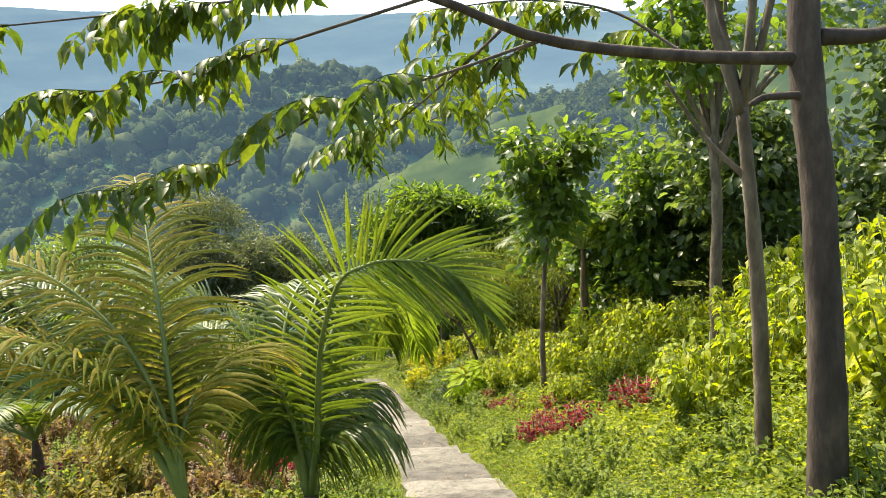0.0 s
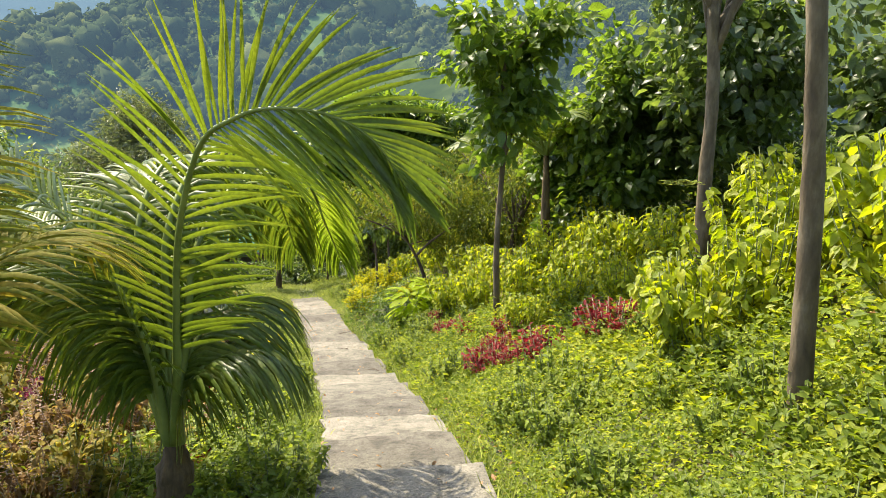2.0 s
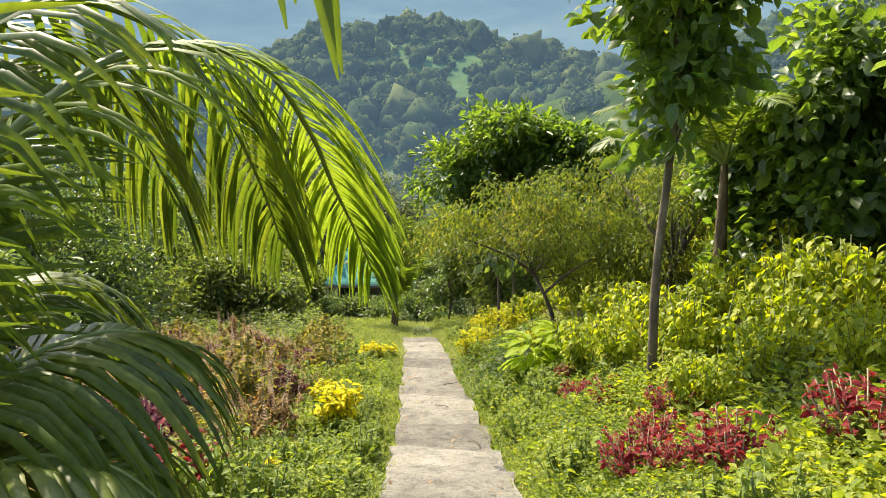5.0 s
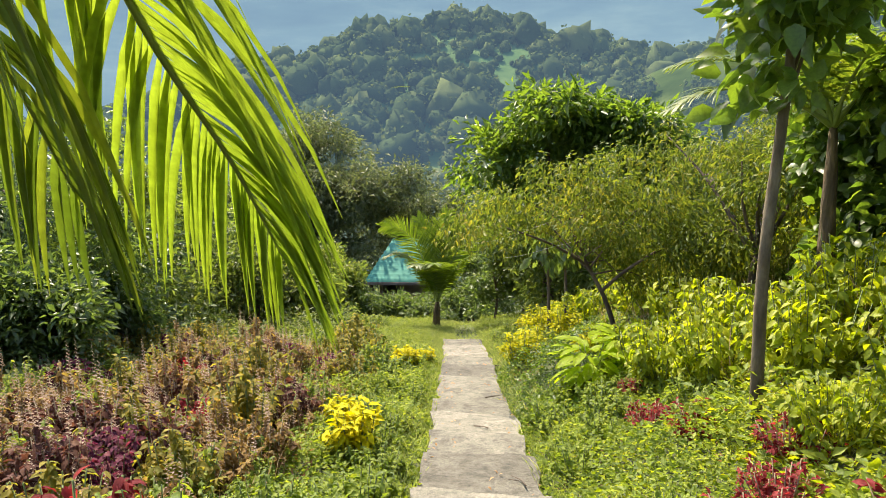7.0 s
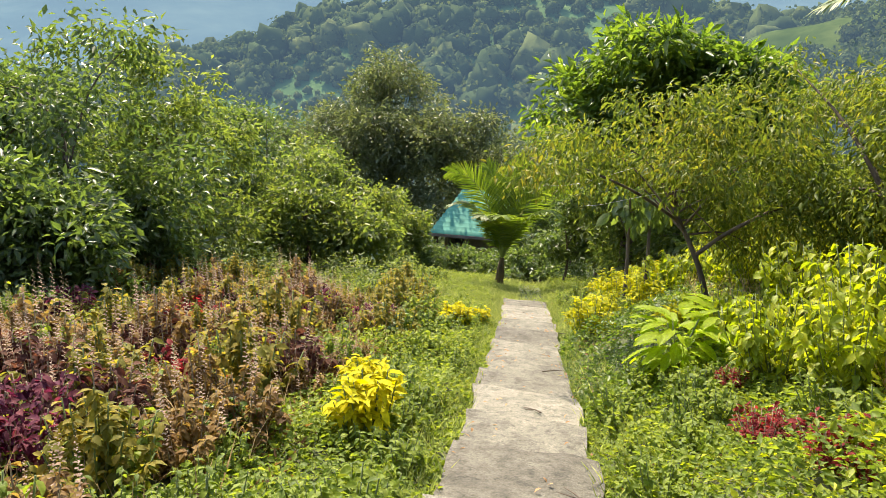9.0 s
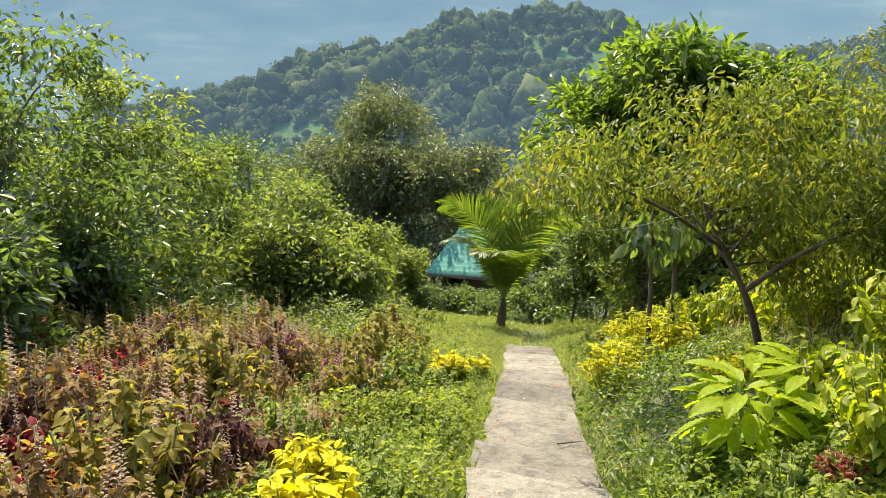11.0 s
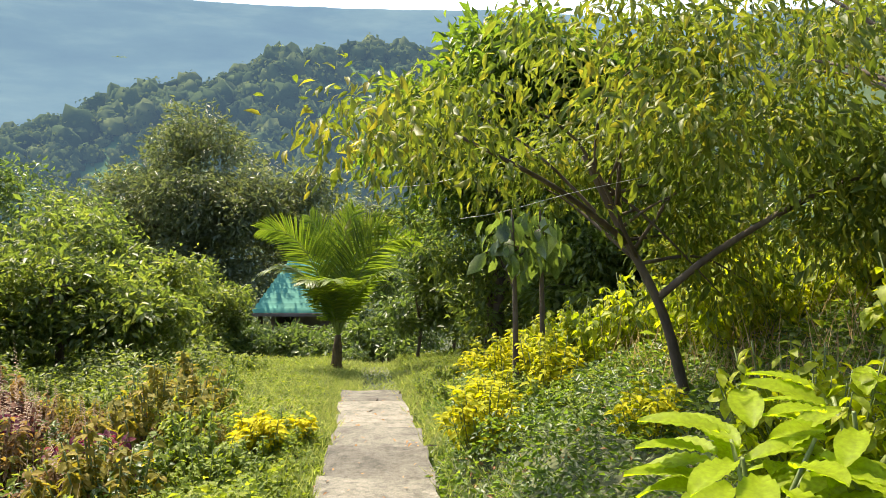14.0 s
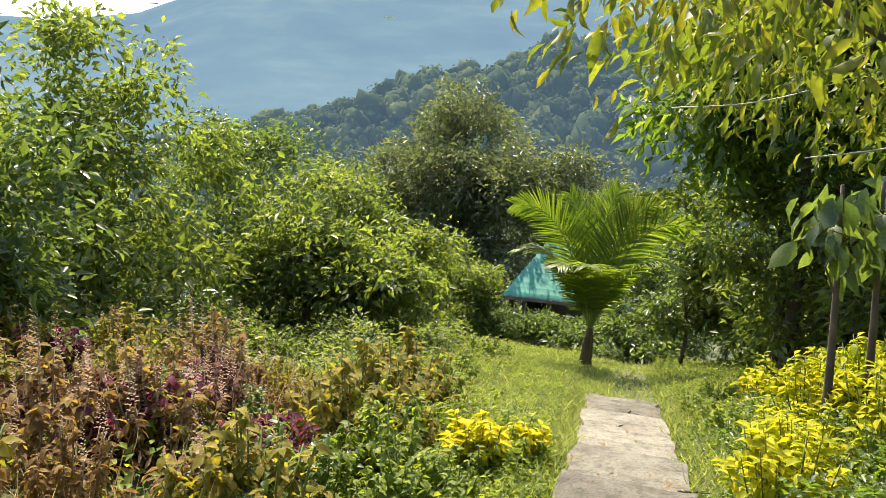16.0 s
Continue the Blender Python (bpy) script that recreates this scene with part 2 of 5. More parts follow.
# ---- mesh helpers ----
rng = np.random.default_rng(7)
T4 = (np.array([(0, 0, 0), (-.5, .45, .10), (0, 1, -.16), (.5, .45, .10)], float), [(0, 3, 2), (0, 2, 1)])
T8 = (np.array([(0, 0, 0), (-.42, .28, .08), (0, .3, 0), (.42, .28, .08), (-.44, .62, .03), (0, .64, -.06), (.44, .62, .03), (0, 1, -.26)], float),
      [(0, 2, 1), (0, 3, 2), (1, 2, 5), (1, 5, 4), (2, 3, 6), (2, 6, 5), (4, 5, 7), (5, 6, 7)])
TB = (np.array([(-.5, 0, 0), (.5, 0, 0), (-.42, .5, .03), (.42, .5, .03), (0, 1, -.12)], float), [(0, 1, 3), (0, 3, 2), (2, 3, 4)])


def unit(a):
    return a / np.maximum(np.linalg.norm(a, axis=-1, keepdims=True), 1e-9)


def tri_mesh(name, v, f, smooth=False):
    """Mesh from arrays of corners and triangles."""
    v, f = np.asarray(v, np.float32), np.asarray(f, np.int32)
    me = bpy.data.meshes.new(name)
    me.vertices.add(len(v))
    me.vertices.foreach_set("co", v.ravel())
    me.loops.add(f.size)
    me.loops.foreach_set("vertex_index", f.ravel())
    me.polygons.add(len(f))
    me.polygons.foreach_set("loop_start", np.arange(len(f), dtype=np.int32) * f.shape[1])
    me.update(calc_edges=True)
    me.validate()
    if smooth:
        me.polygons.foreach_set("use_smooth", np.ones(len(f), bool))
    return me


def obj(name, me, mat, parent=None, label=""):
    ob = new(name, me)
    if mat and not me.materials:
        me.materials.append(mat)
    if parent:
        ob.parent = parent
    if label:
        ob["label"] = label
    return ob


def leaf_set(p, d, nrm, length, width, tpl=T4):
    """Leaves at p, pointing along d, facing nrm: corners and triangles."""
    tv, tf = tpl
    d = unit(d)
    x = unit(np.cross(d, nrm))
    nn = np.cross(x, d)
    length, width = np.broadcast_to(length, len(p)), np.broadcast_to(width, len(p))
    v = (p[:, None] + tv[None, :, 0:1] * (width[:, None, None] * x[:, None]) + tv[None, :, 1:2] * (length[:, None, None] * d[:, None])
         + tv[None, :, 2:3] * (length[:, None, None] * nn[:, None]))
    f = np.array(tf)[None] + (np.arange(len(p)) * len(tv))[:, None, None]
    return v.reshape(-1, 3), f.reshape(-1, 3)


def merge(sets):
    vs, fs, k = [], [], 0
    for v, f in sets:
        vs.append(v), fs.append(f + k)
        k += len(v)
    return np.concatenate(vs), np.concatenate(fs)


def smooth_line(ctrl, n):
    """Points along a Catmull-Rom curve through ctrl."""
    c = np.array(ctrl, float)
    c = np.vstack([2 * c[0] - c[1], c, 2 * c[-1] - c[-2]])
    t = np.linspace(0, len(c) - 3 - 1e-6, n)
    i = t.astype(int)
    u = (t - i)[:, None]
    a, b, e, g = c[i], c[i + 1], c[i + 2], c[i + 3]
    return 0.5 * (2 * b + (e - a) * u + (2 * a - 5 * b + 4 * e - g) * u ** 2 + (3 * b - a - 3 * e + g) * u ** 3)


def tube(pts, radii, seg=8, rough=0.0):
    """Tapered round stem along pts, closed at both ends: corners and triangles."""
    pts = np.asarray(pts, float)
    n = len(pts)
    radii = np.broadcast_to(np.interp(np.linspace(0, 1, n), np.linspace(0, 1, len(np.atleast_1d(radii))), np.atleast_1d(radii)), n)
    tan = unit(np.gradient(pts, axis=0))
    ref = np.where(np.abs(tan[:, 2:3]) > 0.9, np.array([[1.0, 0.1, 0]]), np.array([[0, 0, 1.0]]))
    ref = np.broadcast_to(ref.mean(0), pts.shape)
    a = unit(np.cross(tan, ref + 1e-4))
    b = np.cross(tan, a)
    ang = np.arange(seg) * 2 * np.pi / seg
    wob = 1 + rough * rng.standard_normal((n, seg))
    v = pts[:, None] + radii[:, None, None] * wob[..., None] * (np.cos(ang)[None, :, None] * a[:, None] + np.sin(ang)[None, :, None] * b[:, None])
    v = np.vstack([v.reshape(-1, 3), pts[:1], pts[-1:]])
    f = []
    for i in range(n - 1):
        for j in range(seg):
            k, q = i * seg + j, i * seg + (j + 1) % seg
            f += [(k, q, q + seg), (k, q + seg, k + seg)]
    e = n * seg
    for j in range(seg):
        f += [(e, (j + 1) % seg, j), (e + 1, (n - 1) * seg + j, (n - 1) * seg + (j + 1) % seg)]
    return v, np.array(f)


# ---- the lie of the land ----
PY = np.array([-40, 0, 11.2, 28, 60, 110, 4000.0])
PZ = np.array([9.0, 0, -3.136, -6.664, -17.0, -24.0, -24.0])
CY = np.array([-8, 0, 3, 6.5, 8.3, 10, 11.7, 13.5, 15.8, 17.4, 19.7, 22.6, 30, 60])
CX = np.array([.5, .42, .33, .07, -.14, -.39, -.70, -1.02, -1.48, -1.78, -2.19, -2.83, -4.3, -9])


def path_z(y):
    return np.interp(y, PY, PZ)


def path_x(y):
    return np.interp(y, CY, CX)


def half_width(y):
    return np.interp(y, [4, 10, 16, 23], [.56, .54, .46, .43])


def ground_z(x, y):
    x, y = np.asarray(x, float), np.asarray(y, float)
    u = x - path_x(y)
    r = np.maximum(u - 0.6, 0)
    left = np.maximum(-u - 9.0, 0)
    fade = np.clip(1 - (np.hypot(x, y) - 45) / 60, 0, 1)
    fade = fade * np.interp(y, [17, 25], [1, 0.35])
    z = path_z(y) + fade * (5.5 * (1 - np.exp(-0.5 * r / 5.5))) - 5 * (1 - np.exp(-0.3 * left / 5))
    bump = 0.035 * np.sin(2.1 * x + 0.7 * y) * np.sin(1.7 * y - 0.6 * x) + 0.02 * np.sin(5.3 * x) * np.sin(4.7 * y + 1)
    near = np.clip((np.abs(u) - 0.6) / 0.6, 0, 1)
    return z + bump * near - 0.05 * (np.abs(u) < 0.75)


def spaced(lo, hi, fine, far):
    out, s, x = [], fine, lo
    while x < hi:
        out.append(x)
        x += fine
    while x < far:
        out.append(x)
        s *= 1.25
        x += s
    return out + [far]


def sheet(xs, ys, fn):
    gx, gy = np.meshgrid(xs, ys)
    v = np.stack([gx, gy, fn(gx, gy)], -1).reshape(-1, 3)
    w, h = len(xs), len(ys)
    i = (np.arange(h - 1)[:, None] * w + np.arange(w - 1)[None]).reshape(-1)
    return v, np.stack([i, i + 1, i + w + 1, i + w], -1)


xs = [-a for a in spaced(0.2, 14, 0.2, 4500)][::-1] + [0] + spaced(0.2, 14, 0.2, 4500)
ys = [-a for a in spaced(0.3, 4, 0.3, 4500)][::-1] + [0] + spaced(0.2, 34, 0.2, 4500)
gv, gf = sheet(xs, ys, ground_z)
tagged(obj("ground", tri_mesh("ground", gv, gf, True), M_SOIL), "weedy brown garden soil on a sloping hillside", "ground", kind="structure")


def polar_sheet(azs, rs, fn):
    ga, gr = np.meshgrid(np.radians(azs), rs)
    v = np.stack([gr * np.sin(ga), gr * np.cos(ga), fn(np.degrees(ga), gr)], -1).reshape(-1, 3)
    w, h = len(azs), len(rs)
    i = (np.arange(h - 1)[:, None] * w + np.arange(w - 1)[None]).reshape(-1)
    return v, np.stack([i, i + 1, i + w + 1, i + w], -1)


def fbm(x, y, octaves=5):
    s, a, f = 0, 1.0, 1.0
    for k in range(octaves):
        s = s + a * np.sin(f * x + 1.3 * k + 0.8 * np.sin(f * y * 0.7 + k)) * np.sin(f * y * 1.1 - 2.1 * k + 0.9 * np.sin(f * x * 0.6 - k))
        a, f = a * 0.55, f * 1.9
    return s


HILL_AZ = [-80, -60, -37, -32, -27, -21, -16, -9, 0, 5, 11, 17, 30, 60, 90]
HILL_EL = [-6, -6, -1.7, -0.1, 1.3, 2.7, 4.5, 4.5, 3.1, 2.3, 3.3, 4.5, 7, 8, 8]


def hill_z(az, r):
    el = np.interp(az, HILL_AZ, HILL_EL)
    top = 1.6 + 230 * np.tan(np.radians(el))
    k = np.clip((r - 85) / 145, 0, 1)
    k = k * k * (3 - 2 * k)
    back = np.clip((r - 230) / 170, 0, 1)
    x, y = r * np.sin(np.radians(az)), r * np.cos(np.radians(az))
    return -26 + (top + 26) * k * (1 - 0.6 * back) + 2.2 * k * fbm(x / 22, y / 22) * np.clip(1 - 0.5 * back, 0, 1)


FAR_AZ = [-110, -75, -51, -46, -41, -35, -29, -20, -8, -2, 10, 30, 80, 110]
FAR_EL = [5, 6, 7.1, 7.9, 9.9, 10.6, 10.2, 10.0, 9.4, 9.6, 8.6, 8, 6, 4]


def far_z(az, r):
    el = np.interp(az, FAR_AZ, FAR_EL)
    top = 2600 * np.tan(np.radians(el))
    k = np.clip((r - 900) / 1700, 0, 1) ** 1.2
    back = np.clip((r - 2600) / 800, 0, 1)
    x, y = r * np.sin(np.radians(az)), r * np.cos(np.radians(az))
    return -60 + (top + 60) * k * (1 - 0.7 * back) + 20 * k * (1 - k * 0.6) * fbm(x / 260, y / 260)


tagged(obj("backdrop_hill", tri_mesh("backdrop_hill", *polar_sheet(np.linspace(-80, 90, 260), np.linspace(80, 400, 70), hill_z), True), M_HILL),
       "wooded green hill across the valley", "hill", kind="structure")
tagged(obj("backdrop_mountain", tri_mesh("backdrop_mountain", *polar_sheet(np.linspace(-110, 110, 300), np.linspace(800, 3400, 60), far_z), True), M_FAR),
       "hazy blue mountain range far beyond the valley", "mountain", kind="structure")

RIDGE_AZ = [-12, -6, -1, 5, 12, 20, 40, 80]
RIDGE_EL = [-6, -3, -0.8, 1.2, 2.8, 3.6, 5.5, 6]


def ridge_z(az, r):
    """Open grassy spur that comes down from the right, nearer than the wooded hill."""
    top = 1.6 + 150 * np.tan(np.radians(np.interp(az, RIDGE_AZ, RIDGE_EL)))
    k = np.clip((r - 70) / 80, 0, 1)
    k = k * k * (3 - 2 * k)
    back = np.clip((r - 150) / 60, 0, 1)
    x, y = r * np.sin(np.radians(az)), r * np.cos(np.radians(az))
    return -26 + (top + 26) * k * (1 - 0.7 * back) + 1.1 * k * fbm(x / 13, y / 13)


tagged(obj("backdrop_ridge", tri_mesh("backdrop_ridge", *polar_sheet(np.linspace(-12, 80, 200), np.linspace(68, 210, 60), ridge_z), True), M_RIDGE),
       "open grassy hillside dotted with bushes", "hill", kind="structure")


def ridge_woods():
    n = 2600
    az = rng.uniform(-9, 45, n)
    r = rng.uniform(90, 155, n)
    x, y = r * np.sin(np.radians(az)), r * np.cos(np.radians(az))
    keep = fbm(x / 16 + 2, y / 16, 4) > -0.12
    x, y, az, r = x[keep], y[keep], az[keep], r[keep]
    size = rng.uniform(0.6, 2.2, len(x))
    per = 50
    c = np.repeat(np.stack([x, y, ridge_z(az, r) + size * 0.6], -1), per, 0)
    q = np.repeat(size, per)
    d = unit(rng.standard_normal((len(c), 3)) + [0, 0, 0.35])
    v, f = leaf_set(c + d * q[:, None] * rng.uniform(0.5, 1.05, (len(c), 1)), np.cross(d, rng.standard_normal(d.shape)), d + 0.5 * rng.standard_normal(d.shape), q * 0.42, q * 0.34)
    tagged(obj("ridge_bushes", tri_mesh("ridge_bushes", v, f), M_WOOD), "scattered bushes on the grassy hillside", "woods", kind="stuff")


ridge_woods()


# woods on the hill
def far_woods():
    n = 7600
    az = rng.uniform(-62, 62, n)
    r = 82 + 163 * rng.random(n) ** 0.85
    x, y = r * np.sin(np.radians(az)), r * np.cos(np.radians(az))
    z = hill_z(az, r)
    keep = (fbm(x / 30 + 4, y / 30) > -0.9)
    x, y, z = x[keep], y[keep], z[keep]
    size = rng.uniform(1.0, 2.4, len(x)) * rng.choice([0.6, 1, 1.3, 1.7], len(x), p=[0.3, 0.35, 0.25, 0.1]) * np.clip(1 + 0.35 * fbm(x / 14, y / 14, 3), 0.6, 1.6)
    # each crown: an uneven clump with a rough skin, and loose leafage round it
    ring, seg = 5, 8
    th = np.linspace(0.02, 0.66 * np.pi, ring)
    ph = np.arange(seg) * 2 * np.pi / seg
    dome = np.stack([np.sin(th)[:, None] * np.cos(ph), np.sin(th)[:, None] * np.sin(ph), np.cos(th)[:, None] + 0 * ph], -1).reshape(-1, 3)
    q = np.array([(i * seg + j, i * seg + (j + 1) % seg, (i + 1) * seg + (j + 1) % seg, (i + 1) * seg + j) for i in range(ring - 1) for j in range(seg)])
    q = np.vstack([q[:, [0, 1, 2]], q[:, [0, 2, 3]]])
    c = np.stack([x, y, z + size * 0.6], -1)
    skin = 0.13 * rng.standard_normal((len(c), len(dome)))
    skin[:, :seg] = 0
    rough = 0.85 + skin + 0.2 * fbm(dome[None, :, 0] * 2.5 + c[:, None, 0], (dome[None, :, 1] + dome[None, :, 2]) * 2.5 + c[:, None, 1], 2)
    tall = rng.uniform(0.8, 1.35, (len(c), 1, 1)) * [[[0, 0, 1]]] + [[[1, 1, 0]]]
    v1 = (c[:, None] + size[:, None, None] * rough[..., None] * dome[None] * tall).reshape(-1, 3)
    f1 = (q[None] + (np.arange(len(c)) * len(dome))[:, None, None]).reshape(-1, 3)
    per = 30
    c, s = np.repeat(c, per, 0), np.repeat(size, per)
    d = unit(rng.standard_normal((len(c), 3)) + [0, 0, 0.5])
    nrm = unit(d + 0.5 * rng.standard_normal(d.shape))
    v2, f2 = leaf_set(c + d * s[:, None] * rng.uniform(0.8, 1.12, (len(c), 1)), np.cross(nrm, rng.standard_normal(d.shape)), nrm, np.minimum(s * 0.42, 1.0), np.minimum(s * 0.36, 0.85))
    v, f = merge([(v1, f1), (v2, f2)])
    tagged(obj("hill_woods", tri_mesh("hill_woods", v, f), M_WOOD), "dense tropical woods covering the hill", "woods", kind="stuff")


far_woods()

# ---- plant builders ----
def holder(name, x, y, z=None, rz=0.0, s=1.0):
    e = new(name)
    e.empty_display_size = 0.1
    e.matrix_world = spot(x, y, rz, s) if z is None else pose(x, y, z, 0, 0, rz) @ Matrix.Scale(s, 4)
    return e


def spot(x, y, rz=0.0, s=1.0, sink=0.02):
    return pose(x, y, float(ground_z(x, y)) - sink, 0, 0, rz) @ Matrix.Scale(s, 4)


def sprays(centres, per, radius, length, width, tpl=T4, droop=0.3, outward=None, flat=0.6):
    """Tufts of leaves round twig ends."""
    c = np.repeat(centres, per, 0)
    off = rng.standard_normal((len(c), 3)) * [1, 1, flat]
    off = unit(off) * rng.random((len(c), 1)) ** 0.5
    p = c + off * radius
    d = off + 0.55 * rng.standard_normal(off.shape)
    if outward is not None:
        d = d + 0.5 * np.repeat(outward, per, 0)
    d[:, 2] -= droop
    nrm = np.array([0, 0, 1.0]) + 0.8 * rng.standard_normal(off.shape)
    k = rng.uniform(0.5, 1.05, len(c)) + 0.5 * rng.random(len(c)) ** 3
    return leaf_set(p, d, nrm, length * k, width * k, tpl)


def lobe_points(lobes, n, shell=0.45, low=-0.75):
    """Points spread through overlapping ellipsoids (cx, cy, cz, rx, ry, rz), thicker towards their skins."""
    lobes = np.array(lobes, float)
    w = (lobes[:, 3] * lobes[:, 4] * lobes[:, 5]) ** 0.75
    pick = rng.choice(len(lobes), n, p=w / w.sum())
    d = unit(rng.standard_normal((n, 3)))
    d[:, 2] = np.where(d[:, 2] < low, -d[:, 2] * 0.5, d[:, 2])
    lump = 1 + 0.16 * fbm(d[:, 0] * 4 + pick * 2.3, d[:, 1] * 4 + d[:, 2] * 5, 3)
    r = (shell + (1 - shell) * rng.random(n) ** 0.6) * lump
    r = r * np.where(rng.random(n) < 0.16, rng.uniform(1.02, 1.16, n), 1)
    pts = lobes[pick, :3] + d * r[:, None] * lobes[pick, 3:]
    # boughs: most tufts gather round a smaller number of bough ends
    heads = rng.choice(n, max(10, n // 9), replace=False)
    near = rng.choice(heads, n)
    pull = rng.uniform(0.72, 0.98, (n, 1))
    pts = pts * (1 - pull) + pull * (pts[near] + 0.17 * lobes[pick, 3:].mean(1, keepdims=True) * rng.standard_normal((n, 3)) * [1, 1, 0.6])
    return pts, unit(0.5 * d + d[near])


def knobs(lobes, n=8, k=0.5):
    """Break each ellipsoid up into a smaller core and boughs of uneven size round it."""
    out = []
    for cx, cy, cz, rx, ry, rz in lobes:
        out.append((cx, cy, cz, 0.62 * rx, 0.62 * ry, 0.62 * rz))
        for d in unit(rng.standard_normal((n, 3)) + [0, 0, 0.25]):
            q = k * rng.uniform(0.55, 1.15)
            m = rng.uniform(0.55, 0.92)
            out.append((cx + m * rx * d[0], cy + m * ry * d[1], cz + m * rz * d[2], q * rx, q * ry, q * 0.75 * rz))
    return out


def tree(name, label, trunk, radii, lobes, tufts, per, tuft_r, length, width, leaf, bark, tpl=T4, droop=0.3, limbs=9, shell=0.45, fork=0.55, forks=(), category="tree"):
    """Tapered trunk, limbs that reach into the crown, and a crown of single leaves in tufts."""
    trunk = np.array(trunk, float)
    top = holder(name, *trunk[0])
    line = smooth_line(trunk, 22)
    loc = trunk[0]
    obj("trunk", tri_mesh("trunk", *(lambda v, f: (v - loc, f))(*tube(line, radii, 10, 0.035)), True), bark, top)
    pts, d = lobe_points(lobes, tufts, shell)
    for pick in range(limbs):
        q = pts[pick]
        s = line[min(21, int(22 * rng.uniform(fork, 0.98)))]
        mid = s * 0.5 + q * 0.5 + [0, 0, 0.12 * np.linalg.norm(q - s)] + 0.06 * rng.standard_normal(3)
        r0 = np.atleast_1d(radii)[-1]
        v, f = tube(smooth_line([s, mid, q], 9), [r0 * 0.75, r0 * 0.18], 6, 0.04)
        obj("limb", tri_mesh("limb", v - loc, f, True), bark, top)
    for ctrl, rr in forks:
        v, f = tube(smooth_line(ctrl, 14), rr, 8, 0.03)
        obj("limb", tri_mesh("limb", v - loc, f, True), bark, top)
    v, f = sprays(pts, per, tuft_r, length, width, tpl, droop, d)
    obj("crown", tri_mesh("crown", v - loc, f), leaf, top)
    return tagged(top, label, category)


def bush(name, label, category, leaf, height, spread, stems, per, length, width, tpl=T8, spikes=0, droop=0.25, stem_mat=None, low=0.2):
    """Herbaceous plant: stems from one root, opposite leaves along them, seed spikes on top."""
    top = new(name)
    top.empty_display_size = 0.1
    az = rng.uniform(0, 2 * np.pi, stems)
    lean = spread * np.sqrt(rng.random(stems))
    hh = height * rng.uniform(0.6, 1.08, stems) * (1 - 0.25 * (lean / spread) ** 2)
    tips = np.stack([lean * np.cos(az), lean * np.sin(az), hh], -1)
    roots = np.stack([0.3 * lean * np.cos(az), 0.3 * lean * np.sin(az), 0 * hh], -1)
    mids = 0.5 * (roots + tips) + np.stack([0.12 * lean * np.cos(az), 0.12 * lean * np.sin(az), 0 * hh], -1)
    sets = [tube([a, b, c], [0.008, 0.004], 4) for a, b, c in zip(roots, mids, tips)]
    obj("stalk", tri_mesh("stalk", *merge(sets)), stem_mat or M_STEM, top)["kind"] = "stuff"
    t = low + (1 - low) * rng.random((stems, per)) ** 0.75
    p = (1 - t)[..., None] ** 2 * roots[:, None] + 2 * (t * (1 - t))[..., None] * mids[:, None] + t[..., None] ** 2 * tips[:, None]
    la = rng.uniform(0, 2 * np.pi, t.shape)
    d = np.stack([np.cos(la), np.sin(la), 0.25 - droop + 0.3 * rng.standard_normal(t.shape)], -1)
    p, d = p.reshape(-1, 3), d.reshape(-1, 3)
    k = rng.uniform(0.6, 1.2, len(p))
    v, f = leaf_set(p, d, np.array([0, 0, 1.0]) + 0.35 * rng.standard_normal(p.shape), length * k, width * k, tpl)
    obj("foliage", tri_mesh("foliage", v, f), leaf, top)
    if spikes:
        sp = []
        for q in tips[:spikes]:
            n = 34
            h = np.linspace(0, 1, n)
            pp = q + np.stack([0 * h, 0 * h, h * 0.32], -1)
            a = h * 60
            sp.append(leaf_set(pp, np.stack([np.cos(a), np.sin(a), 0.3 + 0 * a], -1), np.array([0, 0, 1.0]) + 0 * pp, 0.03 * (1.15 - h), 0.018 * (1.15 - h), T4))
        obj("seed_head", tri_mesh("seed_head", *merge(sp)), M_SPIKE, top)["kind"] = "stuff"
    return tagged(top, label, category)


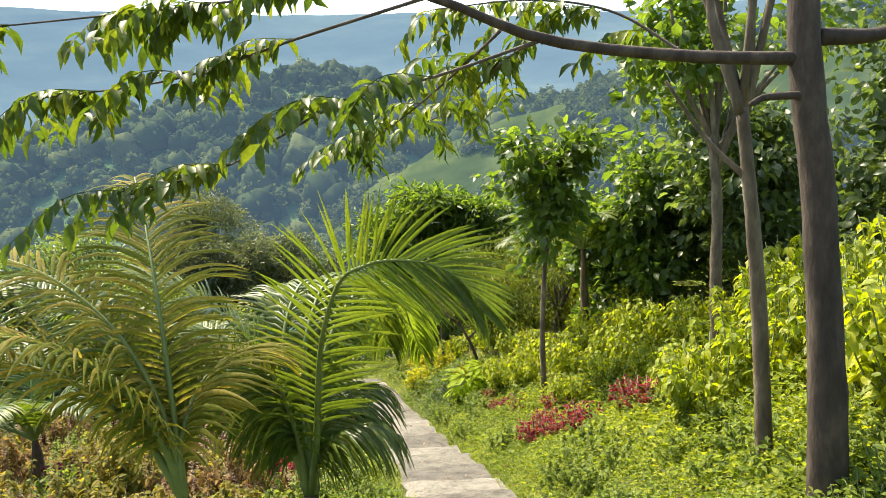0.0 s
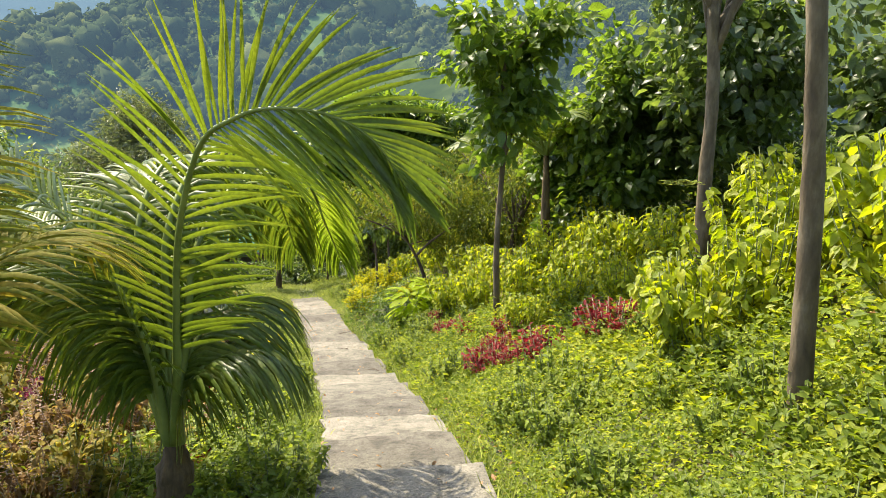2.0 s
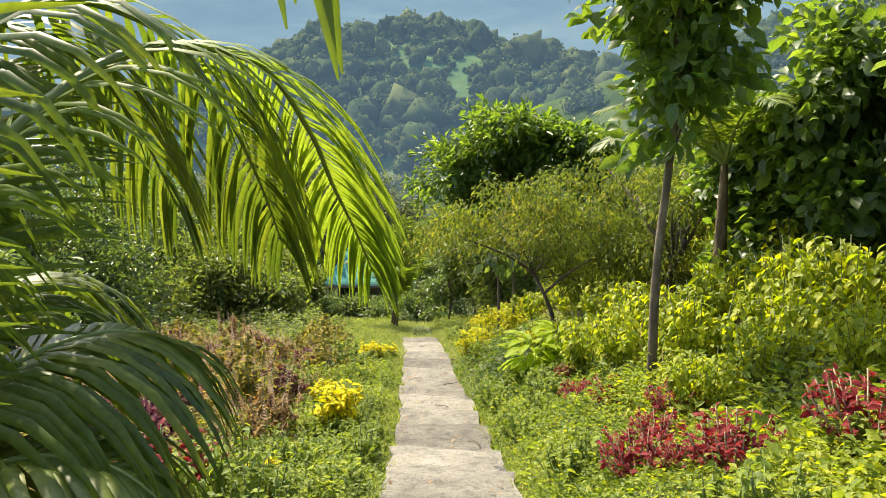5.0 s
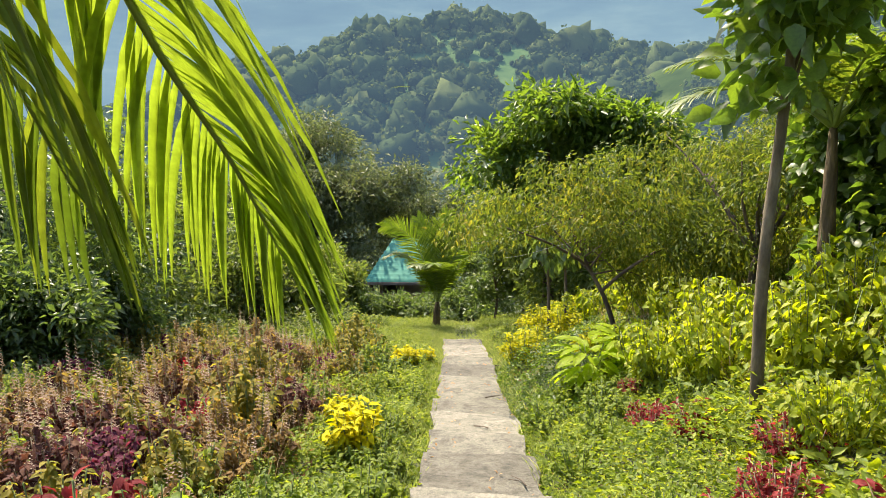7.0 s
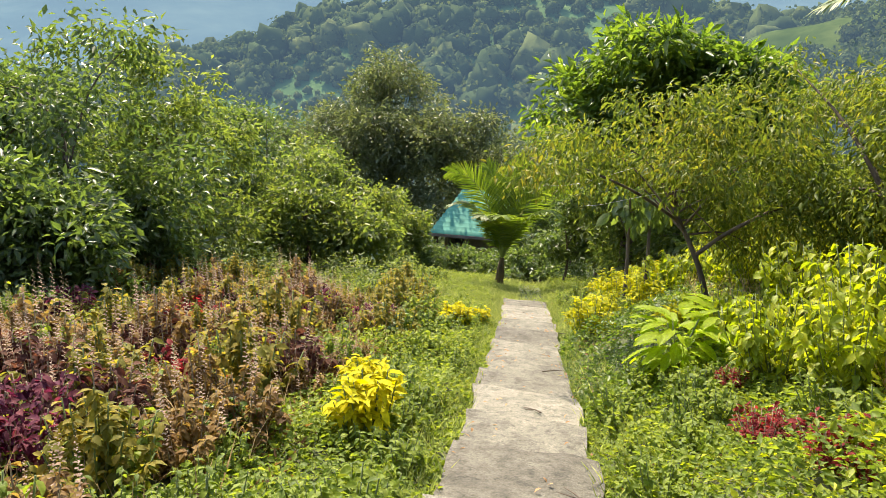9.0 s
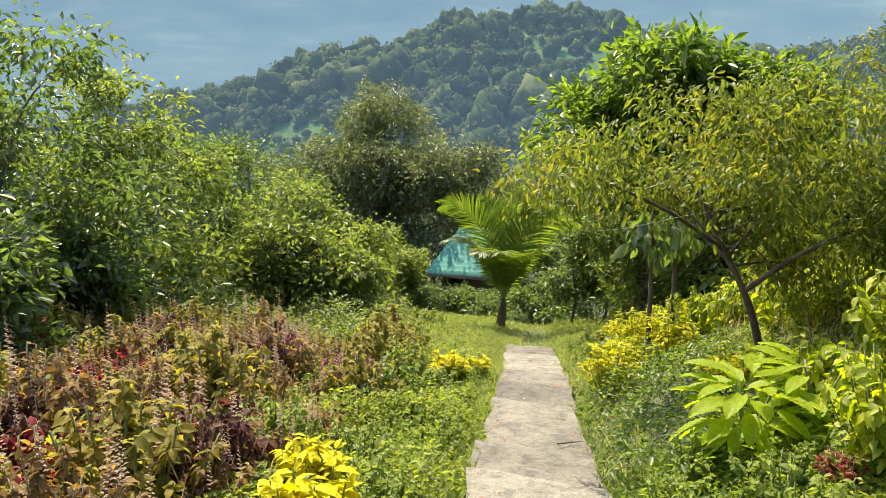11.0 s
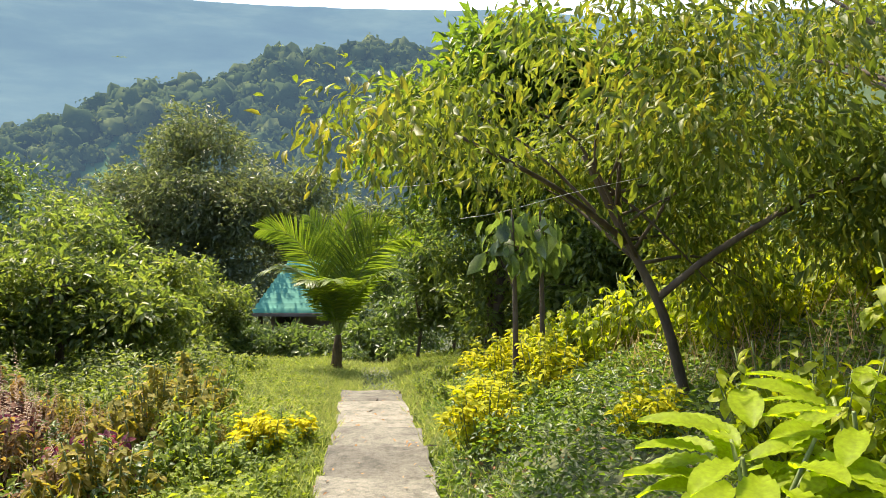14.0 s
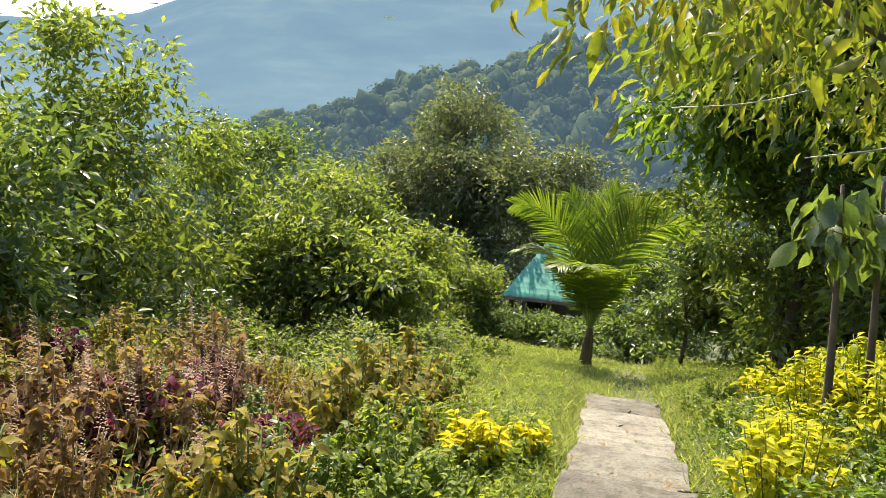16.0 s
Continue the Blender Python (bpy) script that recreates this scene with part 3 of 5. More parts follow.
def frond_mesh(ctrl, n, longest, width, droop, roll=0.0, lift=0.35, face=(0, 0.02, 1.0), sweep=0.55, rake=0.75):
    """Rachis and leaflets of one coconut frond along ctrl."""
    line = smooth_line(ctrl, 40)
    tan = unit(np.gradient(line, axis=0))
    rach = tube(line, [0.036, 0.022, 0.016, 0.011, 0.007, 0.004], 6)
    k0 = 0.16
    sets = []
    for side in (-1, 1):
        t = np.linspace(k0, 0.995, n) + rng.uniform(-0.004, 0.004, n)
        i = t * 39
        a = np.clip(i.astype(int), 0, 38)
        u = (i - a)[:, None]
        p = line[a] * (1 - u) + line[a + 1] * u
        tg = unit(tan[a] * (1 - u) + tan[np.minimum(a + 1, 39)] * u)
        sidev = unit(np.cross(tg, np.array(face) + 0.02)) * side
        upv = np.cross(sidev * side, tg)
        q = (t - k0) / (1 - k0)
        ln = longest * (0.45 + 0.62 * np.sin(np.pi * (0.12 + 0.8 * q)) ** 1.0) * (1 - 0.35 * q ** 4) * rng.uniform(0.9, 1.08, n)
        fwd = (sweep + rake * q ** 2)[:, None]
        d = unit(sidev + fwd * tg + (lift + roll * side) * upv + 0.09 * rng.standard_normal((n, 3)))
        segs = 5
        pts, dirs, cur, dd = [p], [], p.copy(), d.copy()
        for s in range(segs):
            dirs.append(dd)
            cur = cur + dd * (ln / segs)[:, None]
            pts.append(cur)
            dd = unit(dd + np.array([0, 0, -1.0]) * (droop * rng.uniform(0.7, 1.3, (n, 1))))
        dirs.append(dd)
        wid = np.array([0.5, 1.0, 1.0, 0.85, 0.55, 0.06]) * width
        rows = []
        for s in range(segs + 1):
            x = unit(np.cross(dirs[s], upv + 0.01))
            nn = np.cross(x, dirs[s])
            rows.append(np.stack([pts[s] - x * wid[s] / 2 - nn * wid[s] * 0.22, pts[s], pts[s] + x * wid[s] / 2 - nn * wid[s] * 0.22], 1))
        v = np.stack(rows, 1).reshape(-1, 3)
        base = (np.arange(n) * 3 * (segs + 1))[:, None, None]
        f = []
        for s in range(segs):
            b = s * 3
            f += [(b, b + 1, b + 4), (b, b + 4, b + 3), (b + 1, b + 2, b + 5), (b + 1, b + 5, b + 4)]
        sets.append((v, (np.array(f)[None] + base).reshape(-1, 3)))
    return rach, merge(sets)


def arc_frond(base, az, e0, e1, length, bow=1.3):
    """Control points of a frond that leaves at elevation e0 and bows to e1."""
    p, out = np.array(base, float), []
    for k in range(7):
        out.append(p.copy())
        e = radians(e0 + (e1 - e0) * (k / 6) ** bow)
        p = p + length / 6 * np.array([math.sin(az) * math.cos(e), math.cos(az) * math.cos(e), math.sin(e)])
    return out


def palm(label, base, stem, fronds, r=0.09, n=62, longest=0.55, width=0.034, droop=0.2, mats=None, single={}, single_lift=0.35, style={}):
    """Young coconut palm: short fibrous stem and long arching fronds."""
    base = np.array(base, float)
    top = holder("coconut_palm", *base)
    crown = base + np.array(stem, float)
    v, f = tube(smooth_line([base - [0, 0, 0.1], base * 0.5 + crown * 0.5, crown], 14), [r * 1.2, r, r * 0.85, r * 0.45], 12, 0.09)
    obj("trunk", tri_mesh("trunk", v - base, f, True), M_PALM_TRUNK, top)
    for i, ctrl in enumerate(fronds):
        own = {**style.get(i, {}), **single.get(i, {})}
        m = own.get("n", n)
        (rv, rf), (lv, lf) = frond_mesh(ctrl, m, own.get("longest", longest), own.get("width", width), own.get("droop", droop), lift=own.get("lift", single_lift), face=own.get("face", (0, 0.02, 1.0)), sweep=own.get("sweep", 0.55), rake=own.get("rake", 0.75))
        fr = obj("frond", tri_mesh("rachis", rv - base, rf, True), M_RACHIS, top)
        mat = (mats or [M_PALM])[i % len(mats or [1])]
        if i in single:
            fv, ff = (lv - base).reshape(2 * m, 18, 3), lf.reshape(2 * m, 20, 3)
            for k in range(2 * m):
                obj("leaflet", tri_mesh("leaflet", fv[k], ff[k] - 18 * k), mat, fr)
        else:
            tagged(obj("leaf_blade", tri_mesh("leaf_blade", lv - base, lf), mat, fr), kind="stuff")
    return tagged(top, label, "palm")


# ---- footpath ----
def step_slab(y0, y1, drop):
    bm = bmesh.new()
    nx, ny = 7, 4
    grid = []
    for j in range(ny):
        y = y0 + (y1 - y0) * j / (ny - 1)
        row = []
        for i in range(nx):
            s = -1 + 2 * i / (nx - 1)
            hw = float(half_width(y))
            x = float(path_x(y)) + s * hw
            if i in (0, nx - 1):
                x += random.uniform(-0.035, 0.035)
            yy = y + (random.uniform(-0.02, 0.02) if j in (0, ny - 1) else 0) + 0.02 * math.sin(4 * x + 3 * y0) * (j in (0, ny - 1))
            z = float(path_z(y0)) + (float(path_z(y1)) - float(path_z(y0)) + drop) * j / (ny - 1) + random.uniform(-0.007, 0.007)
            if i in (0, nx - 1) or j in (0, ny - 1):
                z -= random.uniform(0.002, 0.016)
            row.append(bm.verts.new((x, yy, z)))
        grid.append(row)
    for j in range(ny - 1):
        for i in range(nx - 1):
            bm.faces.new((grid[j][i], grid[j][i + 1], grid[j + 1][i + 1], grid[j + 1][i]))
    rim = [grid[0][i] for i in range(nx)] + [grid[j][-1] for j in range(1, ny)] + [grid[-1][i] for i in range(nx - 2, -1, -1)] + [grid[j][0] for j in range(ny - 2, 0, -1)]
    low = [bm.verts.new((v.co.x, v.co.y, v.co.z - 0.2)) for v in rim]
    for k in range(len(rim)):
        m = (k + 1) % len(rim)
        bm.faces.new((rim[m], rim[k], low[k], low[m]))
    me = bpy.data.meshes.new("step")
    bm.to_mesh(me)
    bm.free()
    return me


footpath = tagged(new("pavement"), "worn concrete stepped garden footpath running downhill", "footpath", kind="structure")
y = -5.0
while y < 22.3:
    depth = random.uniform(0.85, 1.05) if y < 11 else random.uniform(0.8, 1.25)
    y1 = min(y + depth, 22.6)
    obj("step", step_slab(y + 0.012, y1 - 0.012, random.uniform(0.07, 0.12)), M_CONC, footpath)
    y = y1


# ---- trees by the path ----
def T(*a):
    return np.array(a, float)


# large tree with a bough across the path
BOUGH = [(1.85, 3.9, 1.9), (1.2, 3.8, 1.94), (0.5, 3.7, 2.05), (-0.02, 3.5, 2.24), (-0.7, 3.3, 2.42)]
big = tree("shade_tree", "tall grey-barked tree with a bough over the path", [(2.0, 3.97, float(ground_z(2.0, 3.97)) - 0.05), (1.95, 3.9, 0.2), (1.9, 3.9, 1.2), (1.82, 3.9, 2.2), (1.9, 4.0, 4.6)], [0.115, 0.092, 0.082, 0.065],
           [(2.2, 4.2, 5.2, 2.0, 2.0, 1.1)], 60, 40, 0.3, 0.12, 0.045, M_PINNATE, M_BARK_B, T8, 0.5, 6, fork=0.8,
           forks=[(BOUGH, [0.036, 0.026, 0.012]), ([(1.9, 3.9, 2.0), (2.3, 3.95, 2.02), (2.9, 4.1, 2.3)], [0.045, 0.02]), ([(1.86, 3.88, 1.72), (1.6, 3.8, 1.72), (1.5, 3.76, 1.69)], [0.022, 0.014])])


def twig(ctrl, parent, n, leaflet=0.125, width=0.047):
    """Thin hanging twig with compound leaves."""
    loc = np.array(parent.matrix_world.translation)
    line = smooth_line(ctrl, 24)
    v, f = tube(line, [0.009, 0.003], 5)
    tw = obj("twig", tri_mesh("twig", v - loc, f), M_BARK_D, parent)
    sets = []
    for k in range(n):
        s = line[rng.integers(4, 24)]
        run = line[-1] - line[0]
        az = math.atan2(run[1], run[0]) + rng.uniform(-1.0, 1.0)
        ln = rng.uniform(0.34, 0.6)
        stalk = smooth_line([s, s + ln * 0.5 * T(math.cos(az), math.sin(az), 0.0), s + ln * T(math.cos(az) * 0.95, math.sin(az) * 0.95, -0.32)], 12)
        tg = unit(np.gradient(stalk, axis=0))
        for side in (-1, 1):
            d = 0.8 * unit(np.cross(tg, T(0, 0, 1.0) + 0.01)) * side + 0.3 * tg + T(0, 0, -0.6) + 0.3 * rng.standard_normal(tg.shape)
            kk = rng.uniform(0.65, 1.2, len(stalk))
            sets.append(leaf_set(stalk[1:], d[1:], (T(0, 0, 1) + 0.25 * rng.standard_normal(d.shape))[1:], leaflet * kk[1:], width * kk[1:], T8))
        sets.append(tube(stalk, [0.003, 0.0015], 3))
    v, f = merge(sets)
    obj("spray", tri_mesh("spray", v - loc, f), M_PINNATE, tw)["kind"] = "stuff"


twig([(0.5, 3.7, 2.05), (0.0, 3.55, 1.9), (-0.46, 3.5, 1.8), (-0.99, 3.5, 1.55), (-1.5, 3.5, 1.45)], big, 13)
twig([(-0.02, 3.5, 2.24), (-0.6, 3.5, 2.1), (-1.2, 3.5, 1.95), (-1.9, 3.5, 1.9)], big, 13)
twig([(0.3, 3.7, 2.1), (0.1, 3.9, 1.95), (-0.2, 4.2, 1.75), (-0.5, 4.6, 1.6)], big, 10)
twig([(-0.3, 3.45, 2.3), (-0.6, 3.3, 2.25), (-1.1, 3.2, 2.2), (-1.9, 3.1, 2.15)], big, 13)
twig([(0.5, 3.7, 2.05), (0.35, 4.0, 2.0), (0.1, 4.5, 1.8), (-0.2, 5.0, 1.7)], big, 9)
twig([(1.2, 3.8, 1.95), (0.9, 4.0, 2.2), (0.5, 4.1, 2.3), (0.0, 4.2, 2.3)], big, 9)

tree("forked_tree", "slender pale-barked tree forking high up", [(2.06, 4.95, float(ground_z(2.06, 4.95)) - 0.05), (2.02, 4.93, 0.3), (1.96, 4.9, 1.0), (1.9, 4.9, 1.7)], [0.06, 0.048, 0.04],
     [(1.9, 5.2, 4.0, 1.3, 1.3, 0.8)], 30, 30, 0.25, 0.12, 0.06, M_TREE, M_BARK, T8, 0.4, 4, fork=0.9,
     forks=[([(1.9, 4.9, 1.66), (1.8, 4.92, 2.0), (1.72, 4.95, 2.4), (1.75, 5.0, 3.8)], [0.042, 0.03, 0.02]), ([(1.9, 4.9, 1.68), (1.98, 4.95, 2.1), (2.0, 5.0, 3.9)], [0.032, 0.02]), ([(1.93, 4.9, 1.25), (1.7, 4.95, 1.5), (1.45, 5.0, 1.9)], [0.022, 0.01])])
tree("garden_tree", "thin grey tree with large dark leaves", [(3.35, 9.45, float(ground_z(3.35, 9.45)) - 0.05), (3.3, 9.4, -0.5), (3.33, 9.4, 0.6), (3.29, 9.4, 1.5)], [0.09, 0.07, 0.06],
     [(2.7, 9.6, 2.6, 0.9, 0.9, 0.9), (3.9, 9.8, 2.6, 1.1, 1.1, 1.2), (2.5, 10.2, 1.7, 0.6, 0.6, 0.6)], 90, 13, 0.34, 0.19, 0.11, M_TREE, M_BARK, T8, 0.5, 8, fork=0.75,
     forks=[([(3.29, 9.4, 1.45), (3.0, 9.4, 2.0), (2.8, 9.4, 3.0)], [0.045, 0.02]), ([(3.3, 9.4, 1.45), (3.45, 9.5, 2.2), (3.5, 9.5, 3.3)], [0.045, 0.02])])
tree("young_tree", "young straight-stemmed tree with a round leafy crown", [(1.3, 11.15, float(ground_z(1.3, 11.15)) - 0.05), (1.31, 11.12, -1.3), (1.37, 11.1, -0.5), (1.42, 11.1, 0.2), (1.4, 11.1, 1.2)], [0.046, 0.037, 0.03, 0.018],
     knobs([(0.95, 11.0, 0.95, 0.95, 0.9, 0.85), (1.9, 11.3, 0.85, 0.95, 0.9, 0.85), (1.35, 11.1, 0.3, 0.7, 0.65, 0.55)], 6), 210, 9, 0.32, 0.19, 0.11, M_TREE, M_BARK, T8, 0.55, 12, shell=0.3, fork=0.55)
for x, yy, zz, rx, rz, h in ((3.9, 13.6, 0.2, 1.3, 1.5, 0), (5.2, 12.8, 0.9, 1.6, 1.7, 0), (3.2, 15.2, -0.3, 1.2, 1.2, 0), (6.8, 11.2, 1.8, 1.7, 1.9, 0), (6.2, 15.5, 0.6, 1.8, 1.8, 0)):
    b = float(ground_z(x, yy))
    tree("broadleaf_tree", "dense dark-green tree with broad glossy leaves", [(x, yy, b - 0.05), (x + 0.05, yy, b + 0.5), (x, yy, zz)], [0.09, 0.06, 0.04],
         knobs([(x, yy, zz, rx, rx, rz), (x + 0.5, yy - 0.4, zz - 0.7, rx * 0.8, rx * 0.8, rz * 0.6), (x - 0.6, yy - 0.2, zz + 0.3, rx * 0.6, rx * 0.6, rz * 0.7), (x, yy - 0.3, b + 0.8, rx, rx, 0.8)]), 400, 12, 0.34, 0.19, 0.115, M_TREE if x < 4.5 else M_DARK, M_BARK_D, T8, 0.5, 8, shell=0.25)

# low spreading tree over the lower path
b = float(ground_z(0.55, 17.1))
tree("spreading_tree", "low spreading tree with yellowing narrow leaves", [(0.55, 17.1, b - 0.05), (0.35, 17.0, -3.0), (0.05, 17.0, -2.4), (-0.2, 17.0, -1.9)], [0.04, 0.03, 0.02],
     knobs([(0.7, 17.8, -2.9, 1.3, 0.7, 0.6), (1.5, 16.9, -2.7, 0.8, 0.8, 0.6), (-1.05, 15.75, -1.65, 0.75, 0.65, 0.4), (-0.3, 16.3, -1.5, 1.1, 1.1, 0.6), (0.9, 16.7, -1.55, 1.4, 1.4, 0.75), (0.3, 15.8, -1.75, 0.9, 0.8, 0.5), (0.9, 17.6, -2.4, 1.3, 0.9, 0.7), (0.0, 17.7, -2.1, 0.9, 0.7, 0.6), (1.4, 16.0, -2.1, 1.0, 0.8, 0.5), (-1.5, 17.2, -1.75, 0.7, 0.7, 0.4)], 7, 0.55), 900, 18, 0.27, 0.088, 0.03, M_OLIVE, M_BARK_D, T8, 1.0, 14, shell=0.35, fork=0.5,
     forks=[([(0.3, 17.0, -2.9), (0.7, 16.8, -2.5), (1.3, 16.6, -2.1), (1.9, 16.4, -1.9)], [0.028, 0.012]), ([(0.1, 17, -2.5), (-0.4, 16.5, -2.1), (-1.0, 15.9, -1.75)], [0.025, 0.01])])
b = float(ground_z(2.6, 16.4))
tree("spreading_tree", "low spreading tree with yellowing narrow leaves", [(2.3, 16.2, float(ground_z(2.3, 16.2)) - 0.05), (2.2, 16.1, -2.4), (2.4, 16.0, -1.8)], [0.06, 0.04],
     knobs([(2.4, 16.2, -2.7, 1.2, 0.8, 0.7), (2.3, 16.0, -1.2, 1.3, 1.4, 0.8), (3.3, 17.2, -0.9, 1.4, 1.4, 0.9), (1.8, 18.0, -1.4, 1.4, 1.2, 0.8), (2.6, 16.6, -2.1, 1.6, 1.0, 0.7), (1.2, 17.4, -1.0, 1.2, 1.0, 0.6)], 7, 0.55), 800, 18, 0.28, 0.088, 0.03, M_OLIVE, M_BARK_D, T8, 1.0, 14, shell=0.35)
tree("spreading_tree", "low spreading tree with yellowing narrow leaves", [(4.2, 17.6, float(ground_z(4.2, 17.6)) - 0.05), (4.1, 17.5, -2.2), (4.0, 17.4, -1.2)], [0.08, 0.05],
     knobs([(4.0, 17.4, -0.9, 1.5, 1.4, 1.0), (3.2, 18.4, -0.7, 1.5, 1.3, 0.8), (5.0, 16.6, -1.0, 1.4, 1.2, 1.0)], 6), 600, 18, 0.3, 0.088, 0.028, M_OLIVE, M_BARK_D, T4, 0.75, 12, shell=0.35)

# trees further down
def simple_tree(name, label, x, y, lobes, tufts, per, tr, ln, wd, leaf, r=0.1, droop=0.35, tpl=T4):
    b = float(ground_z(x, y))
    zt = max(l[2] for l in lobes)
    lobes = knobs(lobes)
    return tree(name, label, [(x, y, b - 0.05), (x + 0.1, y, b * 0.55 + zt * 0.45), (x, y + 0.05, zt)], [r, r * 0.7, r * 0.35], lobes, tufts, per, tr, ln, wd, leaf, M_BARK_D, tpl, droop, 10, shell=0.25)


simple_tree("fruit_tree", "bright green tree with long layered leaves", -1.0, 25.2, [(-1.0, 25, -1.1, 2.0, 1.7, 1.5), (-2.7, 25, -1.6, 1.4, 1.3, 1.0), (0.8, 25.4, -1.4, 1.8, 1.5, 1.2), (2.4, 26, -1.3, 1.7, 1.5, 1.2), (-0.5, 25.5, -3.2, 2.2, 1.4, 1.4)], 900, 16, 0.36, 0.26, 0.10, M_TREE, 0.12, 0.45)
simple_tree("mango_tree", "large dense olive-green mango tree", -13.2, 41.5, [(-13.6, 41.5, -3.3, 4.2, 3.5, 3.9), (-16.8, 40, -5.4, 3.4, 2.8, 3.0), (-10.0, 40.3, -4.4, 3.4, 2.8, 3.2), (-12, 39, -7.0, 4.6, 2.8, 2.2), (-7.5, 42.5, -6.2, 3.0, 2.2, 2.4), (-15, 40, -8.4, 4.0, 2.2, 1.6)], 2600, 20, 0.5, 0.25, 0.085, M_MANGO, 0.3)
LEFT = ((-10.8, 21.5, [(-10.8, 21.5, -2.3, 1.9, 1.9, 1.7), (-9.6, 21.2, -3.4, 1.6, 1.6, 1.3), (-12.4, 21.5, -3.0, 2.0, 2.0, 1.8)], M_MID),
        (-9.6, 17.6, [(-9.6, 17.6, -1.4, 1.7, 1.7, 1.9), (-8.6, 18.2, -3.0, 1.3, 1.3, 1.1), (-11.2, 17.4, -2.2, 1.8, 1.8, 1.9)], M_DARK),
        (-8.4, 23.6, [(-8.4, 23.8, -4.3, 1.5, 1.4, 1.2), (-9.4, 24.2, -3.9, 1.3, 1.3, 1.1), (-7.5, 24.4, -4.9, 1.1, 1.2, 0.9)], M_MID),
        (-9.2, 28.2, [(-8.9, 28.2, -5.0, 1.3, 1.4, 1.3), (-10.4, 28.6, -4.6, 1.6, 1.5, 1.5)], M_MID),
        (-12.6, 29.0, [(-12.6, 29.0, -4.0, 2.4, 2.2, 2.2), (-15.0, 28.4, -4.0, 2.4, 2.2, 2.4)], M_DARK),
        (-7.9, 15.4, [(-7.9, 15.6, -3.1, 1.1, 1.1, 1.0), (-8.9, 15.0, -2.8, 1.3, 1.3, 1.3)], M_DARK),
        (-14.5, 18.0, [(-14.5, 18.0, -2.4, 2.2, 2.2, 2.2)], M_DARK))
LOWER = ((-1.2, 25.4, [(-1.3, 25.4, -3.7, 1.2, 1.1, 1.3), (0.2, 25.0, -3.5, 1.4, 1.1, 1.4)], M_MID),
         (1.8, 24.2, [(1.8, 24.2, -3.2, 1.5, 1.2, 1.5)], M_MID))
for x, yy, lobes, mat in LEFT + LOWER:
    low = [(cx, cy - 0.2, float(ground_z(cx, cy)) + 0.9, rx * 1.05, ry, 0.95) for cx, cy, cz, rx, ry, rz in lobes]
    big = [(cx, cy, cz, rx * 1.15, ry * 1.15, rz * 1.12) for cx, cy, cz, rx, ry, rz in lobes]
    simple_tree("leafy_tree", "bushy green tree with dense drooping foliage", x, yy, big + low, 1150 if mat is M_DARK else 760, 18, 0.34, 0.16, 0.068, mat, 0.09)
for x, yy, r, h, mat in ((-2.2, 30.2, 1.7, 2.9, M_DARK), (-0.4, 28.8, 1.5, 2.5, M_DARK), (0.6, 23.6, 1.1, 1.2, M_MID), (-7.0, 33.0, 1.3, 0.8, M_DARK), (-9.0, 34.0, 1.3, 0.8, M_DARK), (-4.4, 33.0, 1.2, 1.0, M_DARK), (-3.6, 34.5, 2.2, 3.0, M_DARK), (3.6, 21.5, 1.6, 1.5, M_MID), (5.6, 19.6, 1.7, 1.6, M_MID), (-2.9, 28.6, 1.2, 2.0, M_DARK), (-1.6, 27.6, 1.0, 1.5, M_MID), (1.6, 27.6, 1.6, 2.6, M_DARK), (-11.4, 35.0, 1.5, 1.9, M_MID), (-10.3, 33.4, 1.6, 2.0, M_MID), (-6.2, 34.6, 1.1, 1.0, M_DARK), (-8.0, 34.2, 1.1, 0.45, M_DARK), (-5.0, 35.5, 1.8, 2.4, M_DARK)):
    b = float(ground_z(x, yy))
    simple_tree("shrub", "dense dark-green shrub below the trees", x, yy, [(x, yy, b + h * 0.8, r, r, h * 0.75), (x + r * 0.6, yy + 0.3, b + h * 0.6, r * 0.7, r * 0.7, h * 0.6)], 340, 16, 0.28, 0.17, 0.08, mat, 0.05)


def valley_woods():
    n = 230
    x = rng.uniform(-80, 75, n)
    yy = rng.uniform(46, 105, n)
    z = ground_z(x, yy)
    size = rng.uniform(2.2, 4.2, n)
    cs = np.stack([x, yy, z + size * 0.9], -1)
    per = 200
    d = unit(rng.standard_normal((n * per, 3)) + [0, 0, 0.3])
    s = np.repeat(size, per)
    p = np.repeat(cs, per, 0) + d * s[:, None] * rng.uniform(0.5, 1.05, (n * per, 1)) * (1 + 0.18 * fbm(d[:, 0] * 4, d[:, 1] * 4, 2))[:, None]
    v, f = leaf_set(p, np.cross(d, rng.standard_normal(d.shape)), d + 0.6 * rng.standard_normal(d.shape), 0.5, 0.3)
    tagged(obj("valley_woods", tri_mesh("valley_woods", v, f), M_MANGO), "dark woods filling the valley floor", "woods", kind="stuff")


valley_woods()

